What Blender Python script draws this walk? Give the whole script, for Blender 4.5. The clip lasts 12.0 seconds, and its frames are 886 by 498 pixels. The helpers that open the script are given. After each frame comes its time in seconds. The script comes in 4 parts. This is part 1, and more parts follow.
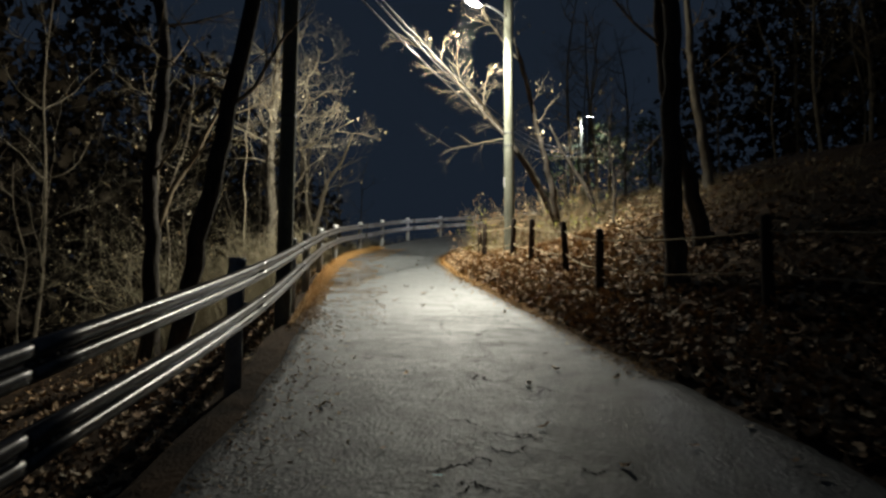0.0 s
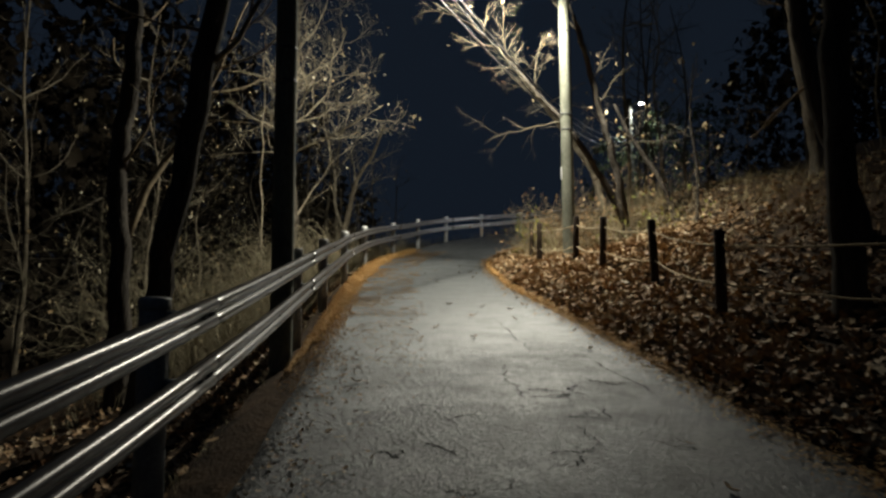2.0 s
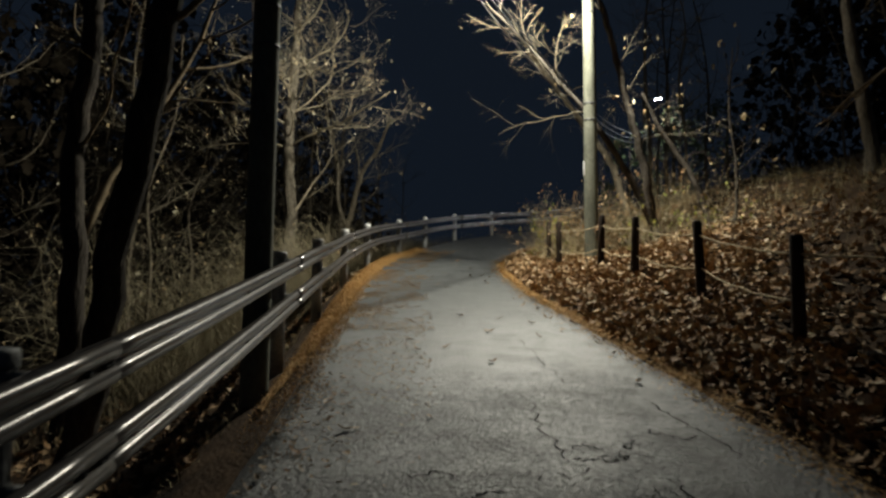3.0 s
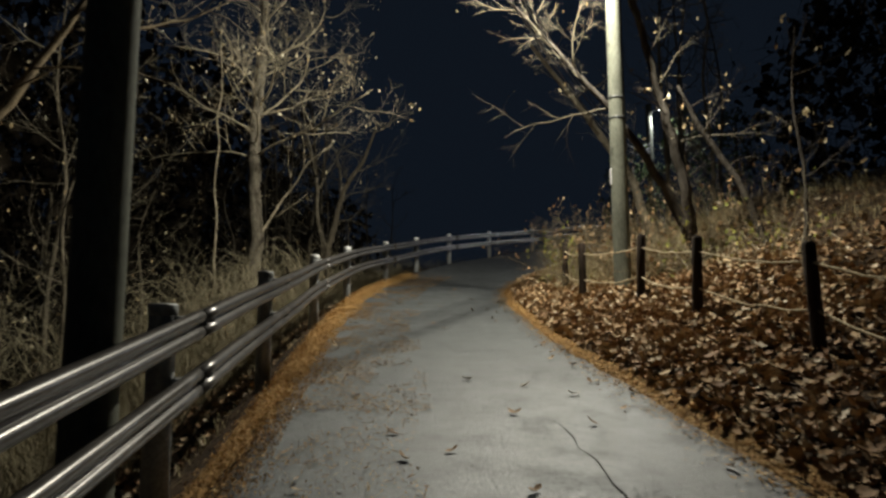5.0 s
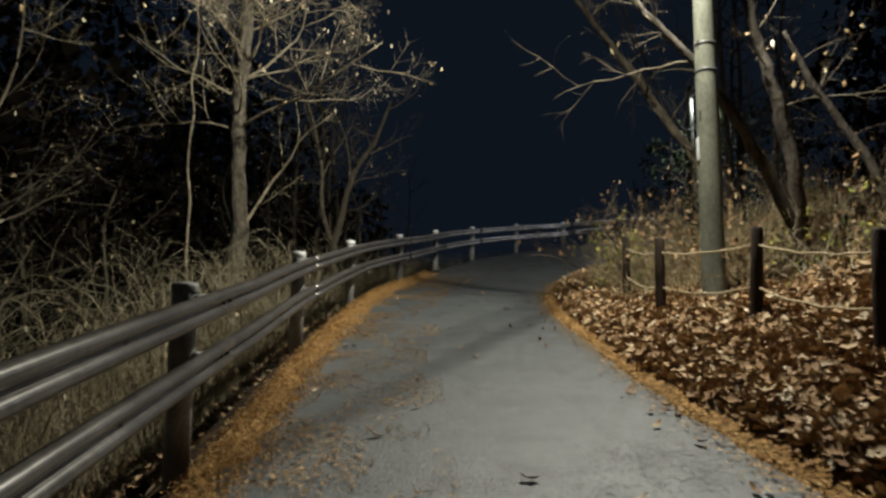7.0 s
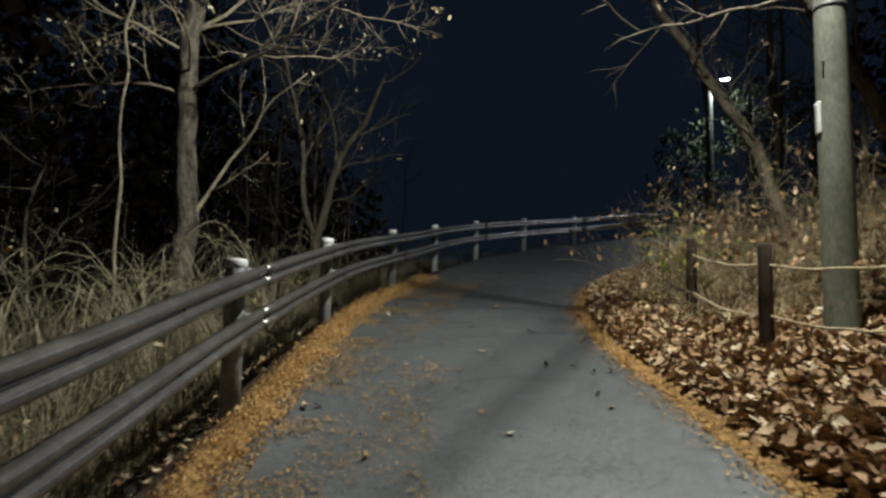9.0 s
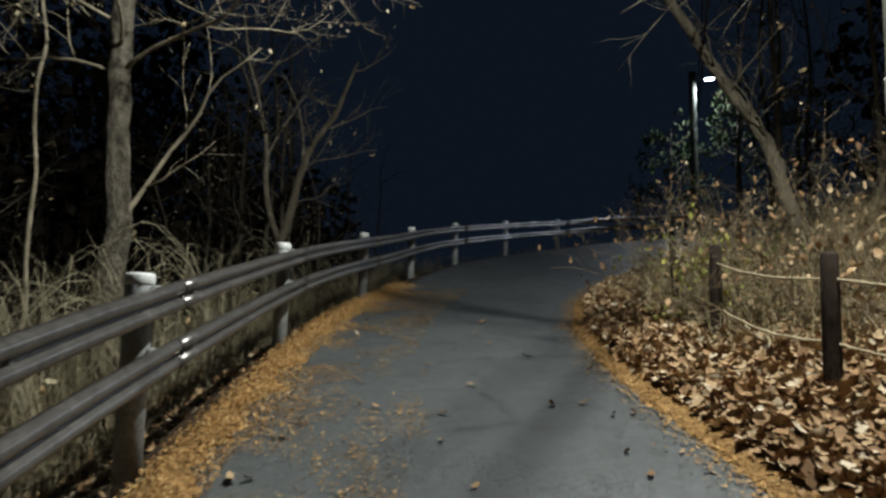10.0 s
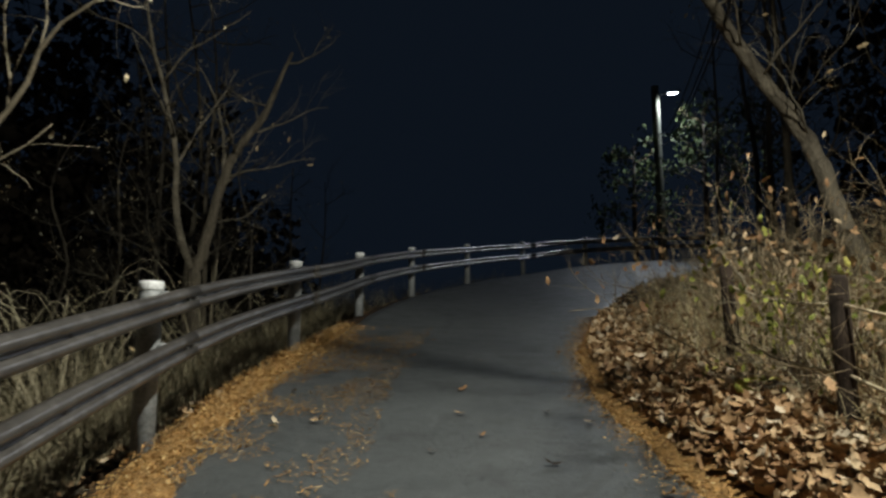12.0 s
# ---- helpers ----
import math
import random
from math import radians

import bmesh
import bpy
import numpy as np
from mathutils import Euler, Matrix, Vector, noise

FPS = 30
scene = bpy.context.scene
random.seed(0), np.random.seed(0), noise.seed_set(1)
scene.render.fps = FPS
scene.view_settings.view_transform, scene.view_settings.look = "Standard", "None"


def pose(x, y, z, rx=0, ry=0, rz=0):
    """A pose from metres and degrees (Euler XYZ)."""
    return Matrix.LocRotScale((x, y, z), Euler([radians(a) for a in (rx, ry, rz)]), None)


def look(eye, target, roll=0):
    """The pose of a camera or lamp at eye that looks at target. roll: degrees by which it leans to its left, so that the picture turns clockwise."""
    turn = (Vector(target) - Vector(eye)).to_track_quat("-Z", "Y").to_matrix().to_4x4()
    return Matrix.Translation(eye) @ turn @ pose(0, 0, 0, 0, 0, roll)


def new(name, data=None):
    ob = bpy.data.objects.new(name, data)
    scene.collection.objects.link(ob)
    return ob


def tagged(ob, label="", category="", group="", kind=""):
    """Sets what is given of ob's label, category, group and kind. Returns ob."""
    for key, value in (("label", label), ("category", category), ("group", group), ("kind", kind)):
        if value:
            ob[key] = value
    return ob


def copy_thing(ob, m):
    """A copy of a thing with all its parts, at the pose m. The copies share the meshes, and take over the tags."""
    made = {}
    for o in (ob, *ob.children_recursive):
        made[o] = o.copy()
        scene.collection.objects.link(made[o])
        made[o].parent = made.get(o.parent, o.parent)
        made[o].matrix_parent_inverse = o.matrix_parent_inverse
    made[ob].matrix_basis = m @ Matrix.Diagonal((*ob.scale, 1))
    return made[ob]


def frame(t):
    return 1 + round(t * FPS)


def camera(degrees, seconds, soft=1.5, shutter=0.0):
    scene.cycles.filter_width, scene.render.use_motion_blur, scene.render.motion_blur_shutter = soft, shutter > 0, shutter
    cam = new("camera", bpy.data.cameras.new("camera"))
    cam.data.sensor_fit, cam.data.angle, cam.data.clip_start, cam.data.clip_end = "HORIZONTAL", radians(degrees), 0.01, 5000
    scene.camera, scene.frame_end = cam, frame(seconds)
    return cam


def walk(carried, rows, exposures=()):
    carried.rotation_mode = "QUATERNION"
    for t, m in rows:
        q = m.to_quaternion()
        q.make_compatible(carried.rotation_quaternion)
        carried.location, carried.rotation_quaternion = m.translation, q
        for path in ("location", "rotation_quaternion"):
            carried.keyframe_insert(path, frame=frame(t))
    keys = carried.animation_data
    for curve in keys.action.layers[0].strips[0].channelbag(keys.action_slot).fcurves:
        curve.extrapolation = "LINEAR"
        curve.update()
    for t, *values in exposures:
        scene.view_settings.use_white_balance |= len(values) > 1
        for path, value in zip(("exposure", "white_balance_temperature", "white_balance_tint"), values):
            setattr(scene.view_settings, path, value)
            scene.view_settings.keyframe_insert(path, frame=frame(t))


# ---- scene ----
cam = camera(66.2, 12.0, soft=2.6, shutter=0.5)
METRES, EYE, TILT, LEAN, TURN = 16.0, 1.5, 0.0, 0.0, 0.0
ROWS = [
    (0.0, 0.0, 0.0, 0.0, -0.03, 5.98, -0.27),
    (0.5, -0.0024, 0.0466, 0.0062, 1.06, 6.0, 0.07),
    (1.0, -0.0053, 0.0875, 0.0145, 1.36, 6.49, 0.46),
    (1.5, -0.0101, 0.1312, 0.0194, 2.72, 5.9, 0.36),
    (2.0, -0.0143, 0.1706, 0.0271, 3.11, 5.81, 0.2),
    (2.5, -0.0181, 0.2138, 0.0326, 3.99, 5.26, -0.34),
    (3.0, -0.0228, 0.2535, 0.0405, 3.61, 5.55, -0.5),
    (5.0, -0.0377, 0.4178, 0.0659, 2.93, 7.2, 0.1),
    (5.5, -0.0424, 0.4617, 0.0715, 3.75, 7.21, -0.13),
    (6.0, -0.0461, 0.5005, 0.0802, 3.53, 7.56, -0.11),
    (6.5, -0.0509, 0.5455, 0.0847, 4.08, 7.14, -0.18),
    (8.5, -0.0697, 0.7058, 0.1082, 4.33, 6.07, -0.89),
    (9.0, -0.0757, 0.745, 0.1146, 3.85, 6.04, -1.22),
    (9.5, -0.0807, 0.7865, 0.12, 3.52, 6.26, -1.37),
    (10.0, -0.0826, 0.8245, 0.1258, 1.84, 6.3, -1.1),
    (10.5, -0.0857, 0.8656, 0.1315, 0.92, 7.22, -0.69),
    (11.0, -0.0887, 0.9041, 0.1382, -0.34, 8.12, -0.28),
    (11.5, -0.0933, 0.9456, 0.1434, -0.73, 8.59, -0.06),
    (12.0, -0.0953, 0.983, 0.1487, -2.35, 8.39, 0.18),
]
walk(cam, [(t, pose(0, 0, EYE, TILT, LEAN, TURN) @ pose(METRES * x, METRES * y, METRES * z, 90 + pitch, roll, yaw)) for t, x, y, z, yaw, pitch, roll in ROWS],
     exposures=[(0.0, 0.78, 6500, 10), (1.0, 0.52, 6500, 10), (2.5, 0.10, 6500, 10), (5.5, -0.18, 6500, 10), (6.5, -0.20, 6450, 10), (8.5, -0.29, 6050, 9), (10.5, -0.27, 5750, 8), (11.2, -0.25, 5850, 8), (12.0, -0.36, 6100, 9)])

# ---- world, lights ----
world = bpy.data.worlds.new("night_sky")
scene.world = world
world.use_nodes = True
WN, WL = world.node_tree.nodes, world.node_tree.links
sky = WN["Background"]
sky.inputs["Color"].default_value = (0.36, 0.56, 0.92, 1)
sky.inputs["Strength"].default_value = 0.0145


def lamp_light(name, place, target, watts, colour, size, spread, blend):
    """The cone of light below a street lamp's head."""
    data = bpy.data.lights.new(name, "SPOT")
    data.energy, data.color, data.shadow_soft_size = watts, colour, size
    data.spot_size, data.spot_blend = radians(spread), blend
    ob = new(name, data)
    ob.matrix_world = look(place, target)
    return ob


LAMP = (0.78, 17.0, 9.75)
FAR_LAMP = (9.68, 43.6, 14.9)
lamp_light("street_lamp_light", (LAMP[0], LAMP[1], LAMP[2] - 0.10), (LAMP[0] - 3.0, LAMP[1] + 2.0, 2.6), 4700, (1.0, 0.97, 0.82), 0.10, 160, 0.6)
bowl = bpy.data.lights.new("street_lamp_bowl_light", "POINT")  # light that leaves the glass bowl sideways
bowl.energy, bowl.color, bowl.shadow_soft_size = 230, (1.0, 0.97, 0.82), 0.12
new("street_lamp_bowl_light", bowl).matrix_world = pose(LAMP[0], LAMP[1], LAMP[2] - 0.16)
lamp_light("far_street_lamp_light", (FAR_LAMP[0], FAR_LAMP[1], FAR_LAMP[2] - 0.14), (FAR_LAMP[0] - 2.5, FAR_LAMP[1] - 2, 7), 1350, (0.90, 0.95, 1.0), 0.10, 150, 0.8)


# ---- materials ----
def material(name, base, rough=0.8, metal=0.0, spec=0.3):
    m = bpy.data.materials.new(name)
    m.use_nodes = True
    b = m.node_tree.nodes["Principled BSDF"]
    b.inputs["Base Color"].default_value = (*base, 1)
    b.inputs["Roughness"].default_value = rough
    b.inputs["Metallic"].default_value = metal
    b.inputs["Specular IOR Level"].default_value = spec
    return m, m.node_tree.nodes, m.node_tree.links, b


def noise_node(N, L, scale, detail=4.0, rough=0.55, stretch=None, vector=None):
    n = N.new("ShaderNodeTexNoise")
    n.inputs["Scale"].default_value = scale
    n.inputs["Detail"].default_value = detail
    n.inputs["Roughness"].default_value = rough
    if vector is None:
        vector = N.new("ShaderNodeTexCoord").outputs["Object"]
    if stretch:
        mp = N.new("ShaderNodeMapping")
        mp.inputs["Scale"].default_value = stretch
        L.new(vector, mp.inputs["Vector"])
        vector = mp.outputs["Vector"]
    L.new(vector, n.inputs["Vector"])
    return n


def ramp_node(N, L, source, stops):
    r = N.new("ShaderNodeValToRGB")
    while len(r.color_ramp.elements) < len(stops):
        r.color_ramp.elements.new(0.5)
    for e, (at, c) in zip(r.color_ramp.elements, stops):
        e.position, e.color = at, (*c, 1)
    L.new(source, r.inputs["Fac"])
    return r


def mix_node(N, L, fac, a, b, how="MIX"):
    x = N.new("ShaderNodeMix")
    x.data_type, x.blend_type = "RGBA", how
    if isinstance(fac, float):
        x.inputs["Factor"].default_value = fac
    else:
        L.new(fac, x.inputs["Factor"])
    for k, v in ((6, a), (7, b)):
        if isinstance(v, tuple):
            x.inputs[k].default_value = (*v, 1)
        else:
            L.new(v, x.inputs[k])
    return x.outputs[2]


def bump_node(N, L, b, height, strength, distance, normal=None):
    n = N.new("ShaderNodeBump")
    n.inputs["Strength"].default_value = strength
    n.inputs["Distance"].default_value = distance
    L.new(height, n.inputs["Height"])
    if normal is not None:
        L.new(normal, n.inputs["Normal"])
    L.new(n.outputs["Normal"], b.inputs["Normal"])
    return n.outputs["Normal"]


def noisy(name, dark, light, scale, rough=0.85, spec=0.25, bump=0.4, depth=0.01, stretch=None, fine=8.0, metal=0.0):
    """Two scales of colour noise and a relief."""
    m, N, L, b = material(name, light, rough, metal, spec)
    a = noise_node(N, L, scale, 5, stretch=stretch)
    f = noise_node(N, L, scale * fine, 3, stretch=stretch)
    c1 = ramp_node(N, L, a.outputs["Fac"], [(0.32, dark), (0.7, light)])
    c2 = ramp_node(N, L, f.outputs["Fac"], [(0.3, (0.62, 0.62, 0.62)), (0.7, (1.0, 1.0, 1.0))])
    L.new(mix_node(N, L, 1.0, c1.outputs["Color"], c2.outputs["Color"], "MULTIPLY"), b.inputs["Base Color"])
    n1 = bump_node(N, L, b, f.outputs["Fac"], bump, depth)
    bump_node(N, L, b, a.outputs["Fac"], bump, depth * 3, n1)
    return m


def asphalt():
    m, N, L, b = material("worn_asphalt", (0.11, 0.11, 0.11), 0.5, 0, 0.75)
    big = noise_node(N, L, 0.55, 5, 0.6)
    mid = noise_node(N, L, 3.2, 6, 0.65)
    grit = noise_node(N, L, 38, 4, 0.75)
    base = ramp_node(N, L, big.outputs["Fac"], [(0.3, (0.042, 0.045, 0.045)), (0.55, (0.058, 0.062, 0.062)), (0.75, (0.071, 0.076, 0.076))])
    worn = ramp_node(N, L, mid.outputs["Fac"], [(0.33, (0.6, 0.6, 0.6)), (0.46, (0.95, 0.95, 0.95)), (0.7, (1.06, 1.06, 1.06))])
    c = mix_node(N, L, 1.0, base.outputs["Color"], worn.outputs["Color"], "MULTIPLY")
    g = ramp_node(N, L, grit.outputs["Fac"], [(0.35, (0.45, 0.45, 0.45)), (0.62, (1.2, 1.2, 1.2))])
    c = mix_node(N, L, 0.7, c, g.outputs["Color"], "MULTIPLY")
    # pits where the surface has come away
    pit = noise_node(N, L, 27, 5, 0.6)
    zone = noise_node(N, L, 0.8, 2)
    add_zone = N.new("ShaderNodeMath")
    add_zone.operation = "MULTIPLY_ADD"
    L.new(zone.outputs["Fac"], add_zone.inputs[0])
    add_zone.inputs[1].default_value = 0.5
    L.new(pit.outputs["Fac"], add_zone.inputs[2])
    newer = N.new("ShaderNodeSeparateXYZ")
    L.new(N.new("ShaderNodeTexCoord").outputs["Object"], newer.inputs["Vector"])
    span = N.new("ShaderNodeMapRange")
    for k, v in (("From Min", 6.5), ("From Max", 10.5), ("To Min", -0.11), ("To Max", 0.14)):
        span.inputs[k].default_value = v
    L.new(newer.outputs["Y"], span.inputs["Value"])
    both = N.new("ShaderNodeMath")
    L.new(add_zone.outputs["Value"], both.inputs[0])
    L.new(span.outputs["Result"], both.inputs[1])
    add_zone = both
    pits = ramp_node(N, L, add_zone.outputs["Value"], [(0.58, (0.38, 0.38, 0.38)), (0.80, (1.0, 1.0, 1.0))])
    c = mix_node(N, L, 1.0, c, pits.outputs["Color"], "MULTIPLY")
    # cracks: thin borders of a warped cell pattern, broken up by noise
    co = N.new("ShaderNodeTexCoord")
    warp = noise_node(N, L, 1.6, 5, 0.7)
    add = N.new("ShaderNodeVectorMath")
    add.operation = "MULTIPLY_ADD"
    L.new(warp.outputs["Color"], add.inputs[0])
    add.inputs[1].default_value = (0.9, 0.9, 0.0)
    L.new(co.outputs["Object"], add.inputs[2])
    v = N.new("ShaderNodeTexVoronoi")
    v.feature = "DISTANCE_TO_EDGE"
    v.inputs["Scale"].default_value = 0.42
    L.new(add.outputs["Vector"], v.inputs["Vector"])
    crack = ramp_node(N, L, v.outputs["Distance"], [(0.0, (1, 1, 1)), (0.012, (0, 0, 0))])
    gate = noise_node(N, L, 0.35, 2)
    gr = ramp_node(N, L, gate.outputs["Fac"], [(0.42, (0, 0, 0)), (0.5, (0.9, 0.9, 0.9))])
    fac = mix_node(N, L, 1.0, crack.outputs["Color"], gr.outputs["Color"], "MULTIPLY")
    bw = N.new("ShaderNodeRGBToBW")
    L.new(fac, bw.inputs["Color"])
    L.new(mix_node(N, L, bw.outputs["Val"], c, (0.02, 0.02, 0.02)), b.inputs["Base Color"])
    rr = ramp_node(N, L, mid.outputs["Fac"], [(0.35, (0.60, 0.60, 0.60)), (0.6, (0.45, 0.45, 0.45))])
    L.new(rr.outputs["Color"], b.inputs["Roughness"])
    n1 = bump_node(N, L, b, grit.outputs["Fac"], 0.75, 0.010)
    n2 = bump_node(N, L, b, mid.outputs["Fac"], 0.3, 0.012, n1)
    bump_node(N, L, b, pits.outputs["Color"], 0.75, 0.015, n2)
    return m


def scatter(name, stops, rough=0.75, spec=0.25, by_object=False, through_light=0.0):
    """Each loose piece takes its own colour."""
    m, N, L, b = material(name, stops[0][1], rough, 0, spec)
    if by_object:
        src = N.new("ShaderNodeObjectInfo").outputs["Random"]
    else:
        src = N.new("ShaderNodeNewGeometry").outputs["Random Per Island"]
    c = ramp_node(N, L, src, stops)
    f = noise_node(N, L, 45, 3)
    c2 = ramp_node(N, L, f.outputs["Fac"], [(0.3, (0.6, 0.6, 0.6)), (0.65, (1.0, 1.0, 1.0))])
    L.new(mix_node(N, L, 1.0, c.outputs["Color"], c2.outputs["Color"], "MULTIPLY"), b.inputs["Base Color"])
    bump_node(N, L, b, f.outputs["Fac"], 0.4, 0.004)
    return m


BROWN = [(0.0, (0.17, 0.092, 0.042)), (0.3, (0.26, 0.150, 0.068)), (0.6, (0.36, 0.230, 0.115)), (0.85, (0.43, 0.32, 0.19)), (1.0, (0.53, 0.44, 0.32))]
GOLD = [(0.0, (0.24, 0.12, 0.04)), (0.4, (0.46, 0.25, 0.075)), (0.75, (0.58, 0.36, 0.13)), (1.0, (0.66, 0.48, 0.23))]
STRAW = [(0.0, (0.19, 0.145, 0.07)), (0.5, (0.40, 0.325, 0.175)), (1.0, (0.58, 0.51, 0.31))]
M_ROAD = asphalt()
M_SOIL = noisy("leaf_mould", (0.02, 0.013, 0.008), (0.08, 0.05, 0.028), 2.5, 0.95, 0.1, 0.8, 0.03, fine=14)
M_BARK = noisy("grey_bark", (0.10, 0.085, 0.065), (0.30, 0.265, 0.21), 5, 0.9, 0.15, 0.9, 0.02, (1, 1, 0.22))
M_MOTTLED = noisy("mottled_bark", (0.055, 0.045, 0.033), (0.27, 0.235, 0.18), 8, 0.92, 0.12, 1.0, 0.03, (1, 1, 0.5))
M_DARKBARK = noisy("dark_bark", (0.03, 0.025, 0.02), (0.10, 0.085, 0.07), 5, 0.92, 0.12, 0.9, 0.02, (1, 1, 0.2))
M_TWIG = noisy("pale_twig", (0.17, 0.142, 0.095), (0.40, 0.34, 0.24), 6, 0.85, 0.2, 0.3, 0.004)
M_BRANCH = noisy("bare_branch", (0.08, 0.068, 0.048), (0.20, 0.172, 0.125), 6, 0.88, 0.15, 0.4, 0.005)
M_WOODBARK = noisy("woodland_bark", (0.06, 0.05, 0.036), (0.19, 0.16, 0.115), 5, 0.92, 0.12, 0.9, 0.02, (1, 1, 0.3))
M_VINE = noisy("brown_vine", (0.10, 0.075, 0.045), (0.30, 0.23, 0.14), 6, 0.88, 0.15, 0.3, 0.004)
M_CONCRETE = noisy("pole_concrete", (0.105, 0.107, 0.08), (0.19, 0.193, 0.148), 3, 0.85, 0.25, 0.3, 0.004, (1, 1, 0.4), 12)
M_RAIL = noisy("painted_rail_steel", (0.085, 0.077, 0.07), (0.15, 0.138, 0.126), 3, 0.29, 0.6, 0.05, 0.002, metal=0.45)
M_POST = noisy("weathered_rail_post", (0.24, 0.245, 0.24), (0.42, 0.425, 0.42), 6, 0.6, 0.4, 0.2, 0.003, metal=0.2)
M_CAP = noisy("white_post_cap", (0.60, 0.60, 0.58), (0.82, 0.82, 0.80), 9, 0.45, 0.5, 0.1, 0.002)
M_BOLT = noisy("bolt_steel", (0.12, 0.12, 0.115), (0.22, 0.22, 0.215), 20, 0.6, 0.4, 0.1, 0.001, metal=0.3)
M_WOOD = noisy("dark_fence_wood", (0.014, 0.010, 0.007), (0.05, 0.034, 0.024), 7, 0.9, 0.15, 0.8, 0.01, (1, 1, 0.15))
M_ROPE = noisy("hemp_rope", (0.32, 0.25, 0.15), (0.55, 0.46, 0.31), 30, 0.9, 0.1, 0.7, 0.004)
M_CABLE = noisy("black_cable", (0.03, 0.03, 0.03), (0.09, 0.09, 0.09), 12, 0.5, 0.4, 0.1, 0.002)
M_HOUSING = noisy("lamp_housing", (0.30, 0.31, 0.32), (0.45, 0.46, 0.47), 8, 0.5, 0.4, 0.1, 0.002, metal=0.5)
M_LEAF = scatter("fallen_oak_leaves", BROWN)
M_LEAF_PIECE = scatter("fallen_leaf_piece", BROWN, by_object=True)
M_GOLD = scatter("golden_needles", GOLD)
M_STRAW = scatter("dry_grass", STRAW, 0.85)
M_STALK = scatter("dead_stalks", [(0.0, (0.09, 0.075, 0.042)), (0.5, (0.19, 0.16, 0.095)), (1.0, (0.31, 0.265, 0.165))], 0.9)
M_DRYLEAF = scatter("withered_leaves", [(0.0, (0.30, 0.20, 0.09)), (0.5, (0.55, 0.45, 0.27)), (1.0, (0.72, 0.66, 0.48))])
M_GREEN = scatter("yellow_green_leaves", [(0.0, (0.10, 0.12, 0.02)), (0.5, (0.26, 0.27, 0.05)), (1.0, (0.42, 0.37, 0.09))])
M_EVERGREEN = scatter("evergreen_leaves", [(0.0, (0.04, 0.07, 0.02)), (1.0, (0.11, 0.14, 0.05))])
# twigs and withered leaves with the night shade of the deep woods in their colour
M_FARWOOD = scatter("unlit_far_woods", [(0.0, (0.014, 0.011, 0.008)), (1.0, (0.05, 0.04, 0.028))], 0.95, 0.05)
M_CRACK = noisy("crack_filth", (0.010, 0.010, 0.009), (0.028, 0.027, 0.025), 30, 0.95, 0.1, 0.5, 0.004)
M_GOLDMAT = noisy("golden_crumb_mat", (0.15, 0.083, 0.03), (0.48, 0.275, 0.10), 14, 0.9, 0.15, 1.0, 0.02, fine=5)
M_WEED = noisy("pale_dead_weed", (0.17, 0.145, 0.09), (0.38, 0.33, 0.225), 6, 0.88, 0.15, 0.3, 0.004)
M_CYAN = noisy("cyan_plastic", (0.05, 0.45, 0.50), (0.10, 0.65, 0.70), 20, 0.4, 0.5, 0.1, 0.002)
M_STONE = noisy("pale_stone", (0.22, 0.21, 0.19), (0.45, 0.43, 0.40), 9, 0.9, 0.2, 0.5, 0.01)


def lens_material(name, colour, strength):
    m, N, L, b = material(name, (0.9, 0.9, 0.9), 0.3)
    b.inputs["Emission Color"].default_value = (*colour, 1)
    b.inputs["Emission Strength"].default_value = strength
    return m


M_LENS = lens_material("lamp_lens", (1.0, 0.97, 0.86), 60)
M_LENS_FAR = lens_material("far_lamp_lens", (0.92, 0.96, 1.0), 60)


